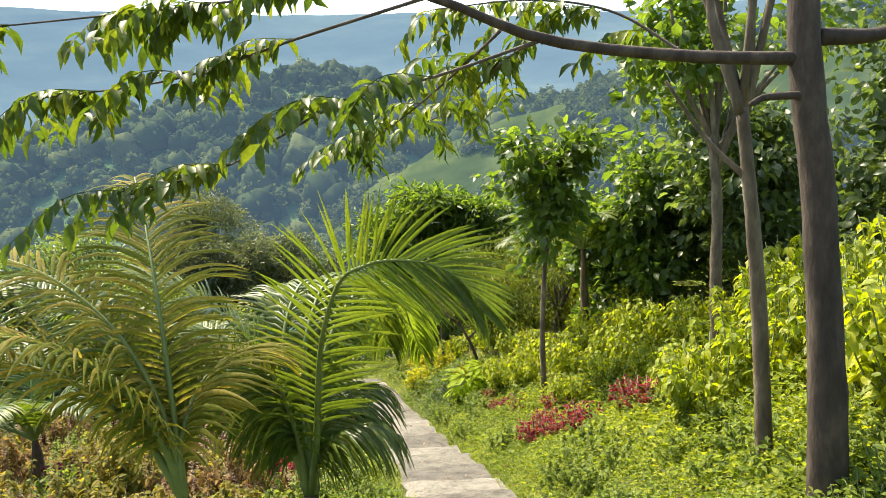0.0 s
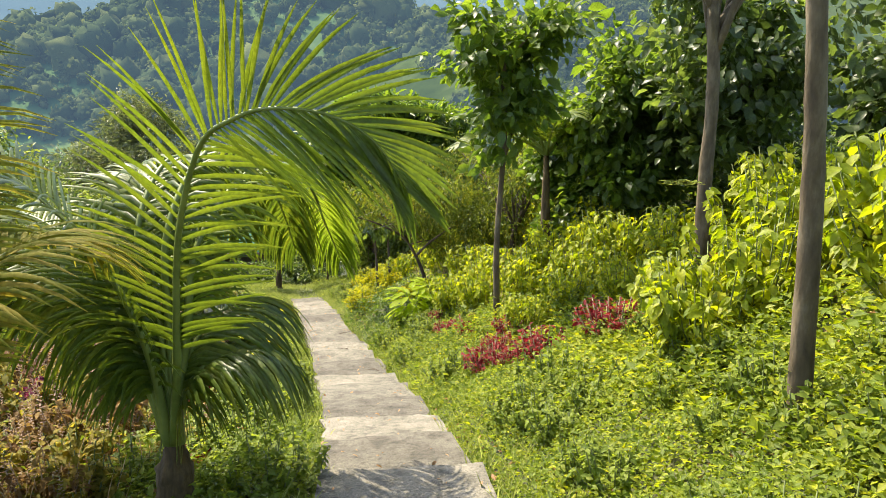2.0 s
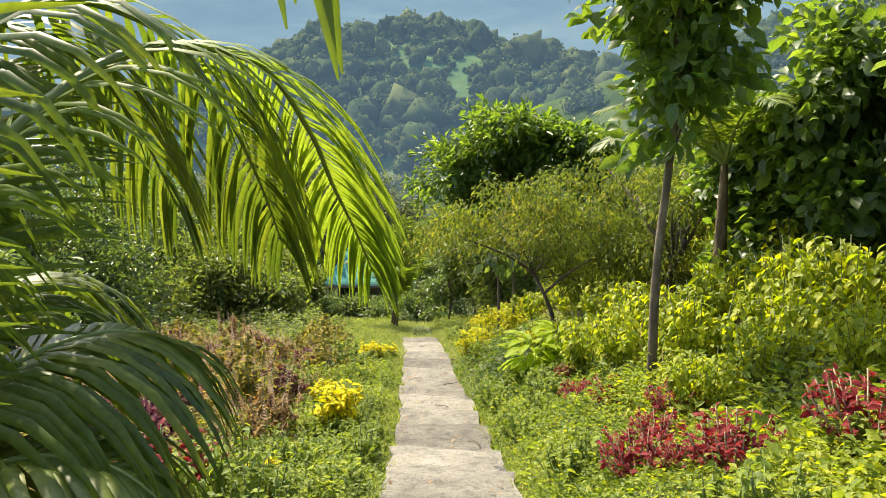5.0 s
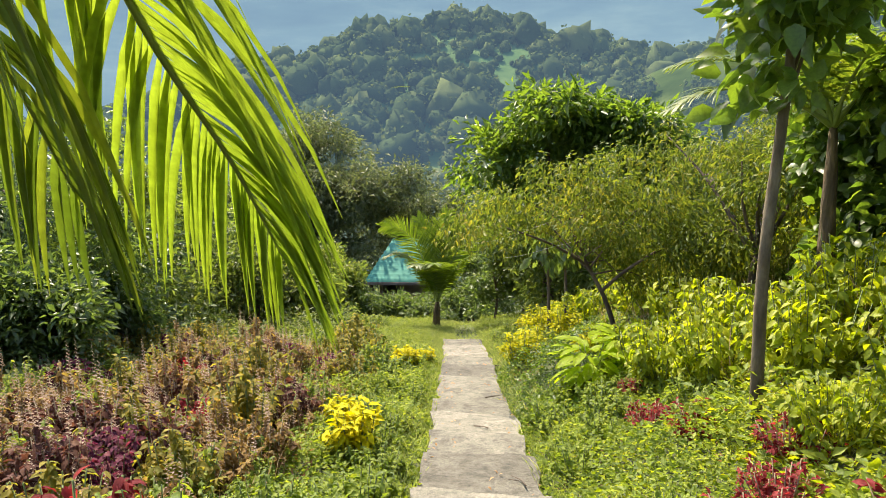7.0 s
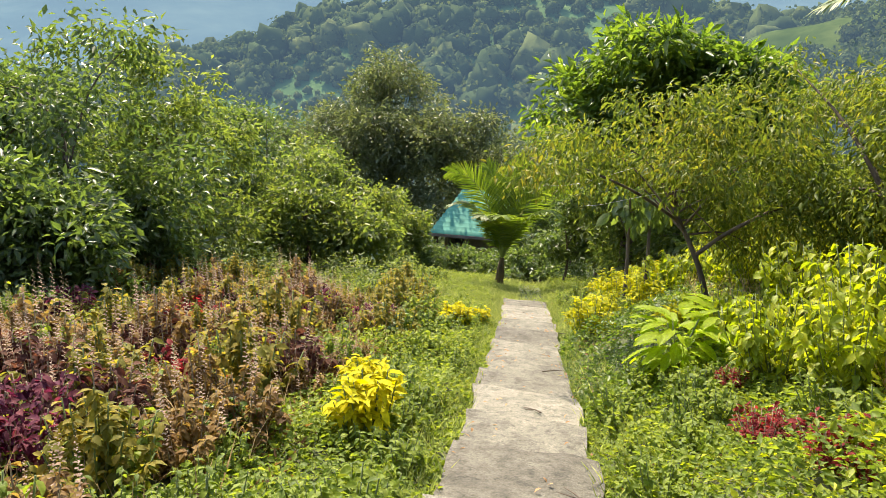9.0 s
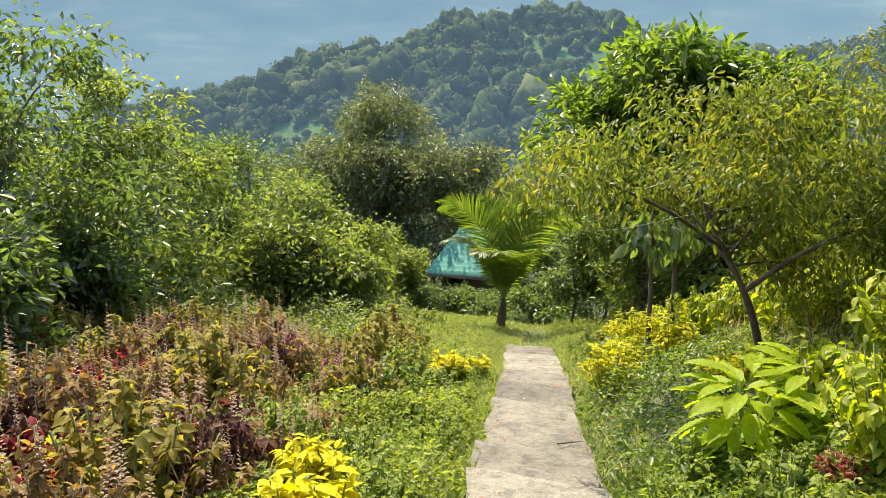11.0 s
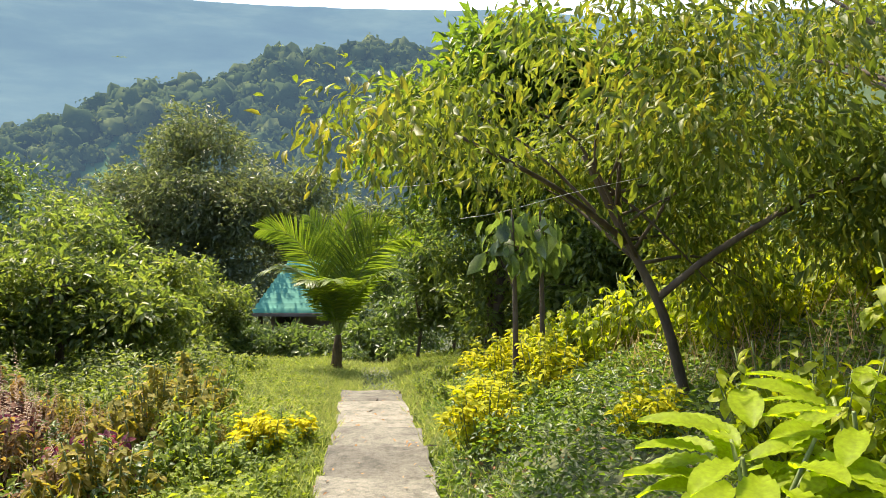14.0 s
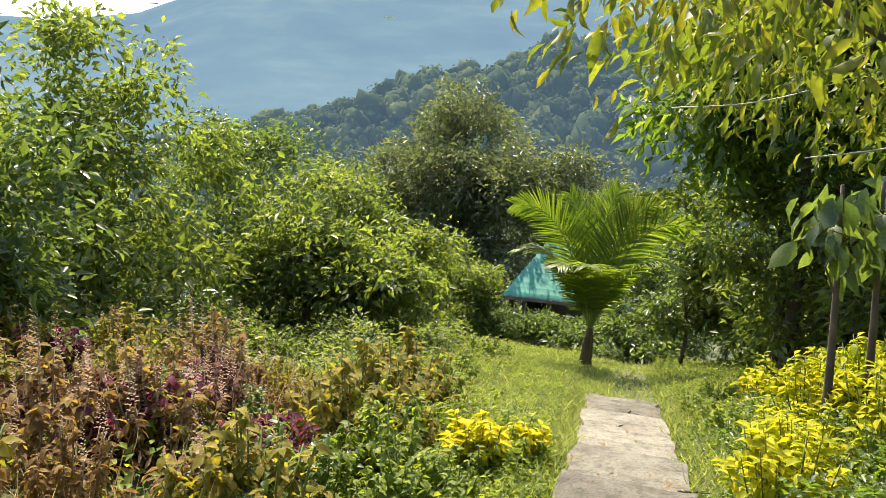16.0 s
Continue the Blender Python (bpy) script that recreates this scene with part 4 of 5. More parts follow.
# ---- palms ----
A0, AC = T(-1.28, 5.8, float(ground_z(-1.28, 5.8))), T(-1.22, 5.77, -1.12)
def near_palm():
    fr = [[AC, (-1.12, 5.66, -0.62), (-1.08, 5.62, -0.3), (-1.0, 5.56, 0.18), (-0.81, 5.4, 0.64), (-0.58, 5.2, 0.79), (-0.37, 5.03, 0.84), (-0.13, 4.95, 0.81), (0.06, 4.9, 0.7), (0.2, 4.9, 0.48)],
          [AC, (-1.12, 5.9, -0.5), (-1.05, 6.05, 0.0), (-0.82, 6.45, 0.36), (-0.58, 6.8, 0.36), (-0.47, 7.0, 0.14), (-0.43, 7.15, -0.08), (-0.39, 7.28, -0.26), (-0.34, 7.36, -0.45)]]
    over = [AC, (-1.22, 5.9, -0.5), (-1.2, 6.0, 0.1), (-1.05, 6.4, 0.5), (-0.85, 6.75, 0.45), (-0.75, 6.95, 0.2), (-0.7, 7.1, -0.05), (-0.66, 7.2, -0.3)]
    for az, e0, e1, ln in ((-60, 80, -30, 2.2), (-20, 84, 0, 2.0), (-80, 80, -40, 2.1), (-50, 72, -75, 2.0), (-10, 70, -55, 1.7), (40, 86, -50, 1.3), (-35, 62, -70, 1.7), (-100, 86, 10, 2.4), (75, 84, -78, 1.1), (-75, 74, -66, 2.3)):
        fr.append(arc_frond(AC + T(0.03 * math.sin(radians(az)), 0.03 * math.cos(radians(az)), 0), radians(az), e0, e1, ln))
    fr.append([AC, (-1.34, 5.92, -0.5), (-1.4, 6.1, 0.1), (-1.3, 6.5, 0.46), (-1.15, 6.8, 0.36), (-1.08, 7.0, 0.1), (-1.03, 7.1, -0.15)])
    fr.append(over)
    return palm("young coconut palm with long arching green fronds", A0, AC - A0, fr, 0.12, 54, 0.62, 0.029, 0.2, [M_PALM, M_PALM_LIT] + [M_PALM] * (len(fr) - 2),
                single={0: {"face": (0, 1, 0.05), "droop": 0.075, "lift": -0.05, "longest": 0.66, "sweep": 0.45, "rake": 2.6, "n": 66, "width": 0.027}, 1: {"droop": 0.34, "longest": 0.54, "width": 0.019, "lift": 0.0, "n": 92, "sweep": 0.7}},
                style={k: {"droop": 0.5, "lift": 0.0, "longest": 0.66} for k in range(3, len(fr)) if k not in (3, 9)})


near_palm()
B0 = T(-1.72, 4.55, float(ground_z(-1.72, 4.55)))
BC = B0 + T(-0.05, 0, 0.75)
palm("young coconut palm with partly dry drooping fronds", B0, BC - B0,
     [arc_frond(BC, radians(a), e0, e1, ln) for a, e0, e1, ln in ((-25, 84, 5, 2.6), (30, 88, -66, 1.5), (-70, 78, -40, 2.5), (-120, 78, -35, 2.2), (-30, 82, -60, 2.0), (-40, 72, -50, 2.3), (-85, 84, -20, 2.5), (-95, 66, -50, 2.2))],
     0.09, 54, 0.6, 0.026, 0.26, [M_PALM_DRY, M_PALM_DRY, M_PALM])
C0 = T(-4.29, 26.5, float(ground_z(-4.29, 26.5)))
CC = C0 + T(0.08, 0, 0.8)
palm("small coconut palm standing at the end of the path", C0, CC - C0,
     [arc_frond(CC, radians(a), e0, e1, ln, 3.0) for a, e0, e1, ln in ((-86, 74, -45, 2.9), (84, 70, -60, 2.8), (80, 78, 0, 2.7), (-60, 84, 30, 2.5), (50, 86, 50, 2.6), (-95, 66, -70, 2.2), (98, 62, -70, 2.2), (170, 70, -40, 1.8), (-160, 70, -50, 1.8))],
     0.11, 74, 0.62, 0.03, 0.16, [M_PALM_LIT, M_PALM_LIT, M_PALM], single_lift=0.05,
     style={k: {"face": (0, 1, 0.1), "lift": 0.0, "droop": 0.09, "sweep": 0.8} for k in (0, 1, 2, 3, 4)})
for x, yy, h in ((2.45, 13.9, -0.5 - float(ground_z(2.45, 13.9))), (-5.6, 9.6, 0.7)):
    D0 = T(x, yy, float(ground_z(x, yy)))
    DC = D0 + T(0, 0, h)
    palm("young coconut palm half hidden among shrubs", D0, DC - D0,
         [arc_frond(DC, radians(a), e0, e1, ln) for a, e0, e1, ln in ((-80, 50, -25, 1.7), (70, 60, -40, 1.6), (-20, 76, 0, 1.6), (170, 60, -30, 1.6), (120, 56, -40, 1.5), (-105, 34, -40, 1.7), (-130, 62, 0, 1.6))], 0.08, 46, 0.45, 0.03, 0.2)

# ---- house ----
def house():
    x0, x1, y0, y1, ez, rz = -9.4, -6.1, 36.0, 39.4, -7.3, -5.75
    gz = float(ground_z(-7.7, 37.7)) - 0.4
    top = holder("house", -7.7, 37.7, gz)
    loc = T(-7.7, 37.7, gz)

    def box(name, a, b, mat, parent=top, label=""):
        bm = bmesh.new()
        bmesh.ops.create_cube(bm, size=1)
        for v in bm.verts:
            v.co = Vector([(p + q) / 2 + c * (q - p) for p, q, c in zip(a, b, v.co)]) - Vector(loc)
        me = bpy.data.meshes.new(name)
        bm.to_mesh(me)
        bm.free()
        return obj(name, me, mat, parent, label)
    box("wall", (x0 + 0.5, y0 + 0.5, gz), (x0 + 0.65, y1 - 0.4, ez + 0.2), M_WALL)
    box("wall", (x1 - 0.65, y0 + 0.5, gz), (x1 - 0.5, y1 - 0.4, ez + 0.2), M_WALL)
    box("wall", (x0 + 0.65, y1 - 0.55, gz), (x1 - 0.65, y1 - 0.4, ez + 0.2), M_WALL)
    box("wall", (x0 + 1.4, y0 + 0.5, gz), (x1 - 0.65, y0 + 0.65, ez + 0.05), M_WALL)
    for px in (x0 + 0.25, x0 + 1.5, x1 - 0.25):
        box("post", (px - 0.06, y0 + 0.1, gz), (px + 0.06, y0 + 0.22, ez + 0.05), M_BARK_D)
    # ribbed sheets, front and back slope
    for ya, yb in ((y0, (y0 + y1) / 2), (y1, (y0 + y1) / 2)):
        rows = 22
        v, f = [], []
        for k in range(rows + 1):
            t = k / rows
            lift = 0.06 * (k % 2)
            inset = 0.9 * t
            v += [(x0 + inset, ya + (yb - ya) * t, ez + (rz - ez) * t + lift), (x1 - inset, ya + (yb - ya) * t, ez + (rz - ez) * t + lift)]
        for k in range(rows):
            f.append((2 * k, 2 * k + 1, 2 * k + 3, 2 * k + 2))
        obj("roof", tri_mesh("roof", np.array(v) - loc, f), M_ROOF, top, "ribbed green metal roof slope")
    for xa, xb in ((x0, x0 + 0.9), (x1, x1 - 0.9)):
        obj("roof", tri_mesh("roof", np.array([(xa, y0, ez), (xa, y1, ez), (xb, (y0 + y1) / 2, rz)]) - loc, [(0, 1, 2)]), M_ROOF, top, "green metal hip end")
    box("fascia", (x0, y0 - 0.02, ez - 0.12), (x1, y0 + 0.02, ez - 0.01), M_WALL)
    tagged(top, "small house with a green ribbed metal roof", "house")


house()

# ---- beds ----
def scatter(proto, group, places):
    """The built plant at the first place, copies at the rest."""
    x, yy, s = places[0]
    proto.matrix_world = spot(x, yy, rng.uniform(0, 360), s)
    proto["group"] = group
    for x, yy, s in places[1:]:
        copy_thing(proto, spot(x, yy, rng.uniform(0, 360), s))


def free_left(n, u0, u1, y0, y1, s0=0.6, s1=1.3):
    yy = rng.uniform(y0, y1, n)
    u = rng.uniform(u0, u1, n)
    return [(float(path_x(a)) + float(c), float(a), float(k)) for a, c, k in zip(yy, u, rng.uniform(s0, s1, n))]


BED = "coleus plants in the flower bed"
for name, label, mat, h, n, args in (
        ("coleus_plant", "bronze-leaved coleus plant gone to seed", M_BROWN, 0.52, 90, (-7.2, -1.7, 5, 19.5)),
        ("coleus_plant", "leggy bronze coleus with pale seed spikes", M_BROWN, 0.68, 44, (-7.5, -2.2, 6, 19.5)),
        ("coleus_plant", "dark purple coleus in the bed", M_PURPLE, 0.5, 15, (-6.5, -1.6, 6, 19)),
        ("coleus_plant", "golden-green coleus plant in the bed", M_GOLD, 0.55, 64, (-7, -1.5, 6, 20)),
        ("coleus_plant", "golden coleus with tall pale seed spikes", M_GOLD, 0.7, 14, (-7, -1.9, 9, 20)),
        ("coleus_plant", "crimson-leaved coleus plant in the bed", M_RED, 0.4, 4, (-5, -1.8, 6, 18)),
        ("weed_plant", "tall green weed among the coleus", M_WEED, 0.7, 34, (-7.5, -1.2, 6, 20))):
    pr = bush(name, label, "plant", mat, h, 0.34, 28, 26, 0.066, 0.037, T8, droop=0.5, spikes=6 if "spike" in label or "seed" in label else 0, stem_mat=M_DRYSTEM if mat in (M_BROWN, M_PURPLE) else M_STEM)
    scatter(pr, BED, free_left(n, *args))

db = bush("coleus_plant", "dark bronze coleus topped with pale whorled spikes", "plant", M_BRONZE, 0.62, 0.36, 30, 24, 0.08, 0.045, T8, spikes=6, droop=0.5, stem_mat=M_DRYSTEM)
scatter(db, BED, [(-4.0 + rng.uniform(-1.3, 1.2), 11.6 + rng.uniform(-1.5, 1.6), rng.uniform(0.7, 1.2)) for k in range(15)] + [(-5.0 + rng.uniform(-1.2, 1.2), 17.0 + rng.uniform(-1.0, 1.2), rng.uniform(0.7, 1.1)) for k in range(10)])
dw = bush("weed_plant", "dark green leafy weed in the bed", "plant", M_TREE, 0.5, 0.34, 24, 18, 0.085, 0.045, T8, droop=0.4)
scatter(dw, BED, [(-3.3 + rng.uniform(-0.7, 0.7), 11.2 + rng.uniform(-0.9, 1.0), rng.uniform(0.7, 1.2)) for k in range(9)] + free_left(14, -4, -1.6, 13, 20))
gp = bush("coleus_plant", "golden bronze coleus beneath the palms", "plant", M_GOLD, 0.42, 0.34, 28, 24, 0.07, 0.04, T8, droop=0.4)
scatter(gp, BED, [(-1.9, 5.9, 1.0), (-2.2, 6.6, 1.1), (-1.75, 6.5, 0.8), (-2.5, 7.2, 1.0), (-1.6, 7.2, 0.8), (-2.05, 7.7, 0.9), (-2.8, 6.4, 1.1), (-3.1, 7.1, 1.0)])
yb = bush("croton_bush", "bright yellow-leaved croton bush beside the path", "bush", M_YELLOW, 0.52, 0.3, 22, 18, 0.115, 0.052, T8, droop=0.12, low=0.4)
scatter(yb, "yellow crotons", [(-1.95, 12.3, 1.0), (-2.35, 13.2, 0.8), (-2.95, 18.0, 0.85), (-2.75, 18.5, 0.65), (-1.9, 9.8, 0.5)])
yg = bush("croton_bush", "loose yellow-green croton bush beside the path", "bush", M_CHART, 0.72, 0.4, 24, 18, 0.105, 0.05, T8, droop=0.25, low=0.25)
scatter(yg, "yellow-green crotons", [(-0.95, 17.6, 0.9), (-0.85, 18.4, 0.95), (-0.95, 19.3, 0.8), (-0.75, 20.4, 1.1), (-1.1, 21.6, 1.0), (0.15, 16.3, 0.7), (-0.35, 19.0, 1.1), (-0.2, 21.2, 1.2), (-0.5, 22.4, 1.0)])
lm = bush("lime_coleus", "lush lime-green coleus bush on the slope", "bush", M_LIME, 0.85, 0.55, 50, 22, 0.1, 0.056, T8, droop=0.8)
scatter(lm, "lime coleus bushes", [(2.3, 6.7, 1.0), (2.75, 6.9, 1.05), (2.4, 7.3, 0.9), (3.2, 5.6, 1.3), (3.0, 4.6, 1.2), (3.3, 7.6, 1.2), (3.9, 6.7, 1.3), (4.2, 8.2, 1.4), (1.6, 10.4, 0.6), (2.1, 10.6, 0.7), (2.6, 9.7, 0.7), (2.5, 11.2, 0.9), (3.1, 11.4, 1.1), (1.9, 12.2, 1.0), (2.4, 12.8, 1.1), (1.3, 12.9, 0.9), (0.9, 13.6, 0.85), (1.6, 13.8, 1.0), (2.9, 12.0, 1.1), (3.5, 10.4, 1.0), (0.6, 14.9, 0.8), (1.3, 14.9, 1.0), (0.9, 18.6, 1.0), (1.6, 18.2, 1.1), (0.2, 19.5, 1.0), (2.2, 17.4, 1.1), (-0.3, 20.8, 0.9), (0.3, 21.6, 0.9), (4.2, 9.4, 1.2), (4.8, 10.6, 1.3), (4.6, 7.2, 1.4), (1.2, 17.9, 1.0), (2.9, 18.0, 1.3), (3.3, 15.9, 1.3), (0.7, 19.6, 1.1), (3.4, 13.4, 1.2), (1.7, 19.3, 1.2)])
rd = bush("red_coleus", "low clump of crimson-leaved coleus", "bush", M_RED, 0.36, 0.32, 40, 14, 0.062, 0.03, T8, stem_mat=M_DRYSTEM)
scatter(rd, "crimson coleus clumps", [(1.0, 9.3, 0.95), (1.5, 8.85, 1.05), (1.25, 9.1, 0.6), (2.1, 8.45, 1.25), (1.2, 9.9, 0.8), (1.0, 11.6, 0.9), (1.4, 10.5, 0.9), (3.4, 8.6, 1.1), (0.7, 12.3, 0.8), (0.6, 13.6, 0.5), (-1.55, 6.9, 0.6), (-1.35, 7.6, 0.5)])


def broad_leaf_plant(x, y, z0, leaves, hgt, ln, wd, label, hang=0.25, stemr=0.012, stems=4):
    """Plant with big single leaves, each of them a piece of its own."""
    top = holder("broadleaf_plant", x, y, z0)
    v, f = merge([tube([(0, 0, 0), (0.06 * math.cos(2 * k), 0.06 * math.sin(2 * k), hgt * 0.5), (0.16 * math.cos(2 * k), 0.16 * math.sin(2 * k), hgt * (0.8 + 0.07 * k))], [stemr, stemr * 0.6], 6) for k in range(stems)])
    obj("stem", tri_mesh("stem", v, f, True), M_STEM, top)
    s = 16
    t = np.linspace(0, 1, s)
    w = np.sin(np.pi * np.clip(t * 0.93 + 0.04, 0, 1)) ** 0.75
    rows = np.stack([np.stack([c * w * 0.5 * wd, t * ln, -hang * ln * t ** 2 * 1.2 + 0.12 * wd * abs(c) + 0.007 * np.sin(46 * t - 2 * abs(c)) * abs(c)], -1) for c in (-1, -0.5, 0, 0.5, 1)], 1)
    f = []
    for j in range(s - 1):
        for i in range(4):
            k = j * 5 + i
            f.append((k, k + 1, k + 6, k + 5))
    me = tri_mesh("leaf", rows.reshape(-1, 3), f, True)
    for k in range(leaves):
        q = (k + 0.5) / leaves
        az = k * 137.5 + random.uniform(-20, 20)
        h = hgt * (0.3 + 0.68 * q)
        lf = obj("leaf", me, M_BIGLEAF, top)
        rad = 0.12 + 0.1 * random.random()
        lf.matrix_local = pose(rad * math.sin(radians(-az)), rad * math.cos(radians(az)), h, random.uniform(-22, 12) + 26 * q, random.uniform(-12, 12), az) @ Matrix.Scale(random.uniform(0.7, 1.1), 4)
    return tagged(top, label, "plant")


broad_leaf_plant(0.17, 14.3, float(ground_z(0.17, 14.3)), 54, 0.6, 0.27, 0.12, "lush plant with big bright green ribbed leaves", 0.3)
broad_leaf_plant(0.58, 14.45, float(ground_z(0.58, 14.45)), 40, 0.52, 0.26, 0.115, "lush plant with big bright green ribbed leaves", 0.3)
for x, yy in ((-0.66, 20.1), (-0.35, 20.4)):
    g0 = float(ground_z(x, yy))
    pl = tree("sapling", "thin sapling with large drooping leaves", [(x, yy, g0 - 0.05), (x, yy, g0 + 0.9), (x - 0.03, yy, g0 + 2.1)], [0.04, 0.03, 0.015], [(x, yy, g0 + 1.7, 0.35, 0.35, 0.5)], 34, 2, 0.15, 0.27, 0.14, M_DARK, M_BARK_D, T8, 2.2, 4)


wd = bush("weed_plant", "leafy light-green weed at the path side", "plant", M_WEED, 0.4, 0.28, 20, 15, 0.065, 0.036, T8, droop=0.3)
def clear(places):
    return [q for q in places if math.hypot(q[0] - 1.4, q[1] - 9.0) > 0.95 and math.hypot(q[0] - 1.25, q[1] - 10.9) > 0.9]


scatter(wd, "weeds beside the path", clear(free_left(90, 0.75, 2.6, 3.5, 10.5, 0.6, 1.1) + free_left(90, -1.9, -0.75, 6, 19, 0.6, 1.2) + free_left(44, 0.75, 2.2, 10, 15, 0.5, 1.0) + free_left(50, -5.5, -2.2, 19.5, 26, 0.8, 1.5) + free_left(16, 0.8, 1.8, 17, 23, 0.6, 1.1)))


# ground cover
def cover(name, label, category, mat, n, region, height, length, width, tpl, up=0.3):
    """Many small leaves over a strip along the path: u from the path's middle, y along it."""
    u0, u1, y0, y1 = region
    yy = rng.uniform(y0, y1, n)
    u = u0 + (u1 - u0) * rng.random(n)
    keep = np.where(yy < 22.7, np.abs(u) > half_width(yy) - 0.05 * rng.random(n), (np.abs(u - 0.15) > 0.3) | (rng.random(n) < 0.2))
    u, yy = u[keep], yy[keep]
    n = len(u)
    x = path_x(yy) + u
    patch = 0.5 + 0.5 * fbm(x * 1.6, yy * 1.6, 3) / 1.6
    h = height * rng.random(n) ** 0.8 * np.clip(0.1 + 1.15 * patch ** 1.5, 0.12, 1.6)
    edge = np.clip((np.abs(u) - half_width(yy)) / 0.35, 0.15, 1)
    p = np.stack([x, yy, ground_z(x, yy) + 0.05 * (np.abs(u) < 0.8) - 0.02 + h * edge], -1)
    a = rng.uniform(0, 2 * np.pi, n)
    d = np.stack([np.cos(a), np.sin(a), up + 0.35 * rng.standard_normal(n)], -1)
    k = rng.uniform(0.45, 1.0, n) + 0.6 * rng.random(n) ** 4
    v, f = leaf_set(p, d, np.array([0, 0, 1.0]) + 0.55 * rng.standard_normal(p.shape), length * k, width * k, tpl)
    tagged(obj(name, tri_mesh(name, v, f), mat), label, category, kind="stuff")


cover("weeds", "low leafy green weeds along the path", "weeds", M_WEED, 56000, (0.5, 2.6, 2, 10), 0.32, 0.043, 0.024, T4)
cover("weeds", "bright lime weeds along the path", "weeds", M_LIME, 12000, (0.7, 2.6, 2, 12), 0.3, 0.05, 0.028, T4)
cover("weeds", "low leafy green weeds along the path", "weeds", M_WEED, 18000, (0.44, 1.9, 9, 14.5), 0.34, 0.055, 0.029, T4)
cover("weeds", "low leafy green weeds along the path", "weeds", M_WEED, 44000, (-1.9, -0.44, 5, 19), 0.38, 0.056, 0.03, T4)
cover("weeds", "mixed weeds covering the flower bed", "weeds", M_WEED, 26000, (-8.0, -1.5, 4, 20), 0.4, 0.07, 0.04, T4)
cover("weeds", "mixed weeds covering the slope", "weeds", M_LIME, 20000, (1.6, 6.5, 2, 13), 0.35, 0.08, 0.045, T4)
# darker tree-leaf colour on these weeds stands in for the canopy's shade
cover("weeds", "low weeds under the trees, shade painted into darker leaves", "weeds", M_TREE, 34000, (0.45, 5.0, 13.5, 21), 0.36, 0.065, 0.033, T4)
cover("weeds", "mixed weeds covering the slope", "weeds", M_WEED, 18000, (1.6, 7.5, 2, 14), 0.45, 0.09, 0.045, T4)
cover("grass", "pale green grass at the end of the path", "grass", M_GRASS, 60000, (-3.4, 2.8, 18.5, 31), 0.16, 0.15, 0.010, TB, up=1.1)
cover("weeds", "small weeds among the grass", "weeds", M_WEED, 42000, (-4.5, 2.8, 18, 30), 0.34, 0.055, 0.026, T4)
cover("grass", "grass blades along the path edge", "grass", M_GRASS, 4000, (-0.9, -0.44, 4, 22), 0.03, 0.16, 0.008, TB, up=1.8)
cover("grass", "grass blades along the path edge", "grass", M_GRASS, 4000, (0.44, 0.95, 4, 22), 0.03, 0.16, 0.008, TB, up=1.8)
cover("dry_undergrowth", "dry brown stalks and leaves in the bed", "undergrowth", M_LITTER, 24000, (-8, -1.4, 4, 20), 0.25, 0.09, 0.02, T4, up=0.8)
cover("dry_grass", "dry straw-coloured stalks standing in the bed", "grass", M_STRAW, 8000, (-8, -1.6, 5, 20.5), 0.25, 0.28, 0.006, TB, up=2.6)
cover("dry_grass", "dry straw-coloured stalks on the slope", "grass", M_STRAW, 3500, (2.2, 6, 12, 22), 0.3, 0.4, 0.006, TB, up=2.6)
cover("undergrowth", "leafy green undergrowth behind the bed", "undergrowth", M_MID, 30000, (-10, -2.9, 20, 27), 0.75, 0.1, 0.045, T4)
cover("weeds", "rough weeds on the open slope", "weeds", M_WEED, 16000, (-16, -7.5, -4, 30), 0.4, 0.14, 0.06, T4)
cover("weeds", "rough weeds on the open slope", "weeds", M_WEED, 16000, (2.4, 14, -5, 24), 0.4, 0.14, 0.06, T4)
cover("weeds", "rough weeds on the open slope", "weeds", M_WEED, 14000, (-8, 3, -6, 5), 0.25, 0.09, 0.045, T4)
cover("leaf_litter", "fallen dry leaves on the ground", "litter", M_LITTER, 9000, (0.6, 6, 3, 24), 0.03, 0.08, 0.035, T4, up=0.0)
cover("undergrowth", "dark leafy undergrowth beneath the trees", "undergrowth", M_DARK, 30000, (-14, -5.5, 14, 33), 1.0, 0.16, 0.08, T4)
cover("undergrowth", "dark leafy undergrowth beneath the trees", "undergrowth", M_DARK, 20000, (5.2, 10, 12, 26), 0.9, 0.16, 0.08, T4)


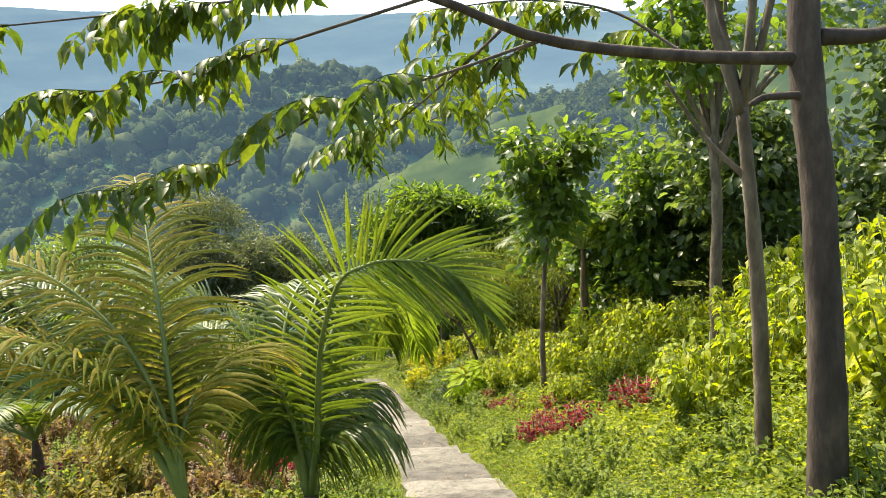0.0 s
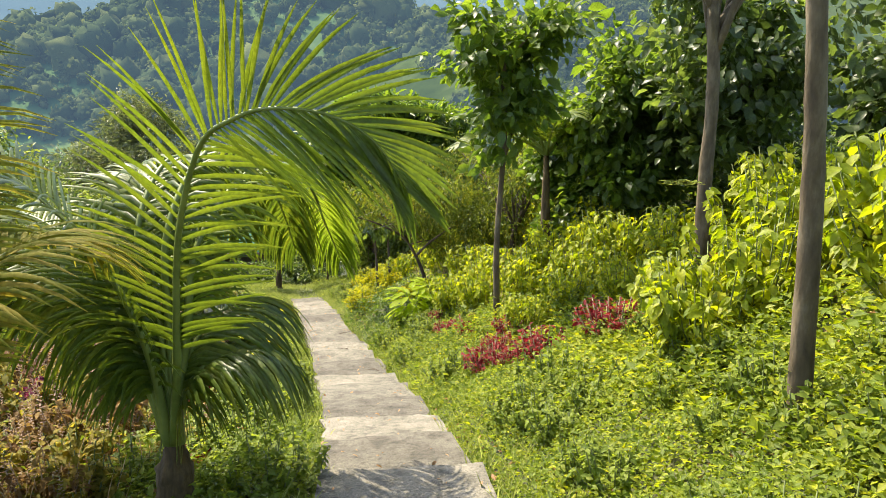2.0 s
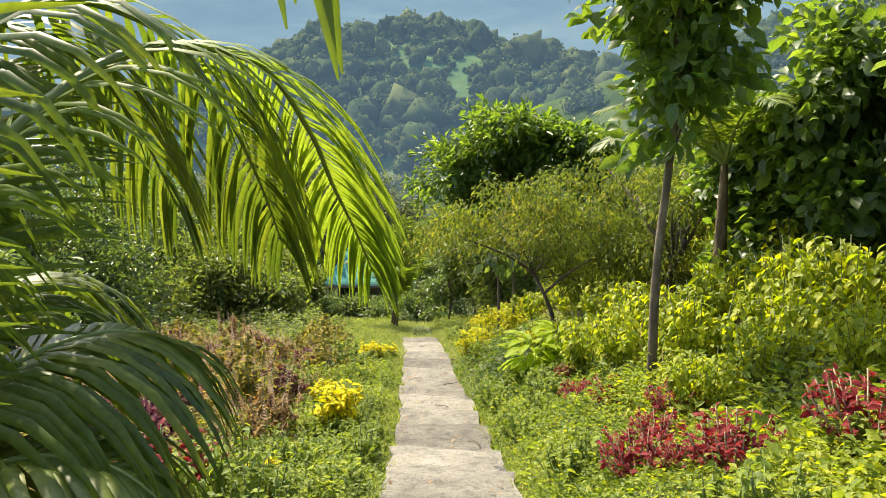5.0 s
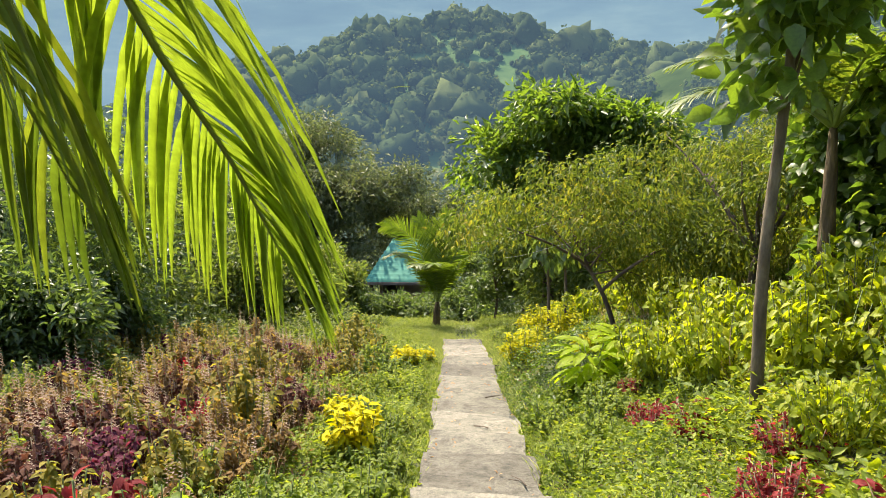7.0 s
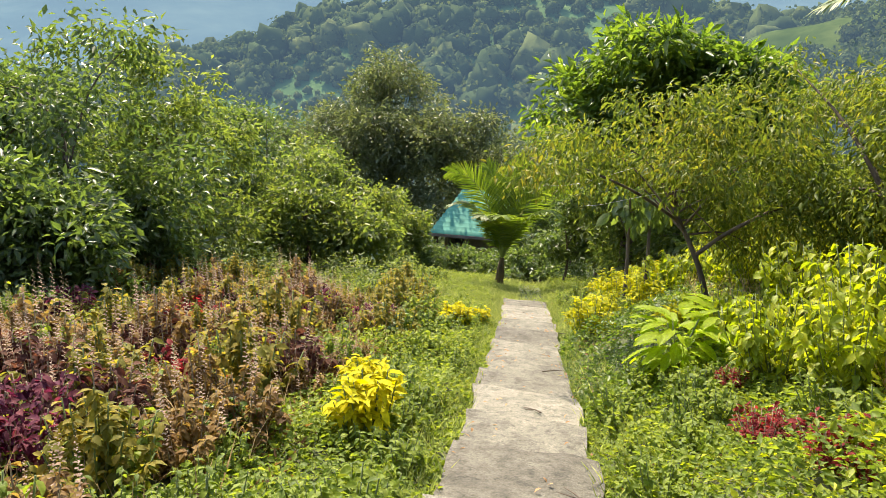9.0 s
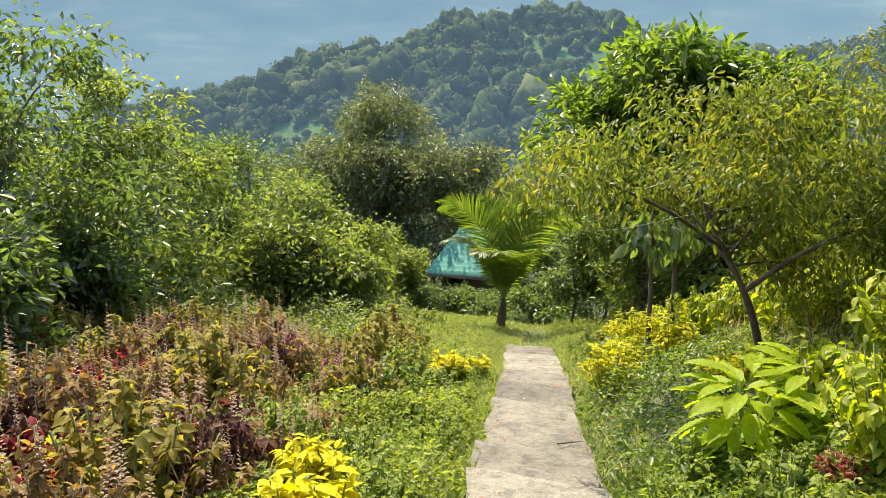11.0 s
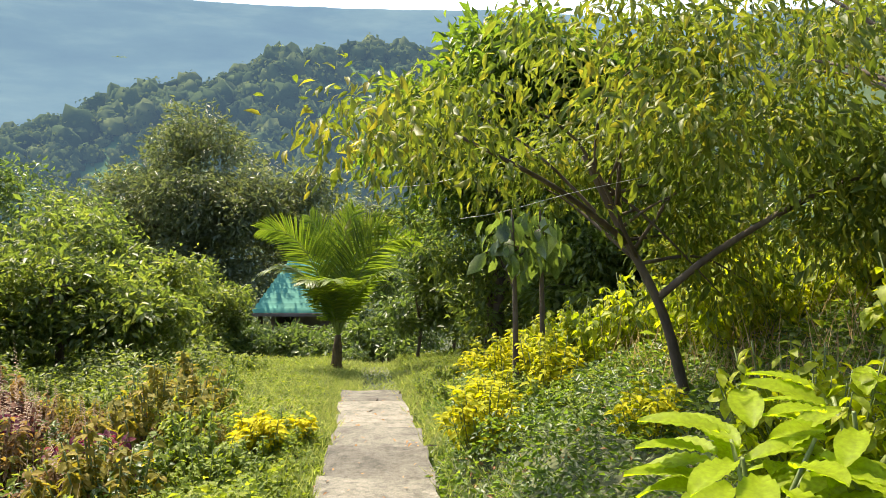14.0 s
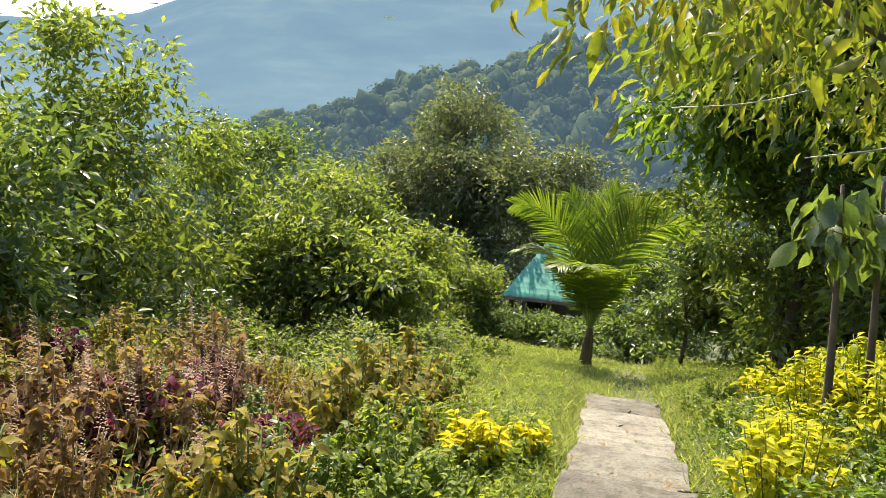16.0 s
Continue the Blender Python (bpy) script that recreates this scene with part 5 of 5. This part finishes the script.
# ---- small things ----
def fallen_twig(x, y, az, ln):
    """Dry forked twig lying on the concrete."""
    a = radians(az)
    d = T(math.cos(a), math.sin(a), 0)
    z = lambda q: T(q[0], q[1], float(path_z(q[1])) + 0.06)
    q0 = T(x, y, 0)
    main = smooth_line([z(q0), z(q0 + d * ln * 0.5 + T(0.02, 0.02, 0)), z(q0 + d * ln)], 8)
    k = T(math.cos(a + 0.7), math.sin(a + 0.7), 0)
    side = smooth_line([z(q0 + d * ln * 0.45), z(q0 + d * ln * 0.45 + k * ln * 0.25), z(q0 + d * ln * 0.45 + k * ln * 0.4)], 6)
    v, f = merge([tube(main, [0.008, 0.003], 5), tube(side, [0.005, 0.002], 5)])
    ob = obj("twig", tri_mesh("twig", v - main[0], f), M_BARK_D)
    ob.matrix_world = Matrix.Translation(main[0])
    tagged(ob, "dry fallen twig lying on the path", "twig", "fallen twigs")


for x, y, az, ln in ((-2.2, 19.9, 10, 0.4), (-2.45, 20.6, 80, 0.5), (-2.3, 21.3, 120, 0.4), (-1.2, 15.4, 50, 0.3), (-0.3, 11.6, 120, 0.3), (-1.6, 18.4, 30, 0.25), (0.15, 7.3, 40, 0.3), (-0.9, 13.6, 150, 0.2), (-2.55, 21.6, 100, 0.45)):
    fallen_twig(x, y, az, ln)


def path_litter():
    n = 260
    yy = rng.uniform(4, 22.5, n)
    u = rng.uniform(-1, 1, n)
    u = np.sign(u) * np.abs(u) ** 0.6 * half_width(yy)
    p = np.stack([path_x(yy) + u, yy, path_z(yy) + 0.075], -1)
    a = rng.uniform(0, 6.28, n)
    v, f = leaf_set(p, np.stack([np.cos(a), np.sin(a), -0.25 + 0 * a], -1), T(0, 0, 1) + 0.25 * rng.standard_normal(p.shape), rng.uniform(0.02, 0.06, n), rng.uniform(0.01, 0.03, n), T8)
    tagged(obj("leaf_litter", tri_mesh("leaf_litter", v, f), M_LITTER), "dry leaf scraps scattered on the path", "litter", kind="stuff")


path_litter()


def wire(ctrl):
    v, f = tube(smooth_line(ctrl, 16), [0.0025, 0.002], 4)
    ob = obj("wire", tri_mesh("wire", v - np.array(ctrl[0]), f), M_WIRE)
    ob.matrix_world = Matrix.Translation(ctrl[0])
    tagged(ob, "thin pale wire strung through the tree", "wire", "wires in the tree")


wire([(-1.49, 16.39, -2.07), (-1.2, 16.42, -2.05), (-0.92, 16.42, -1.98), (-0.4, 16.5, -1.8)])
wire([(-1.0, 16.23, -2.25), (-0.75, 16.22, -2.21), (-0.3, 16.3, -2.1), (0.3, 16.6, -2.0)])
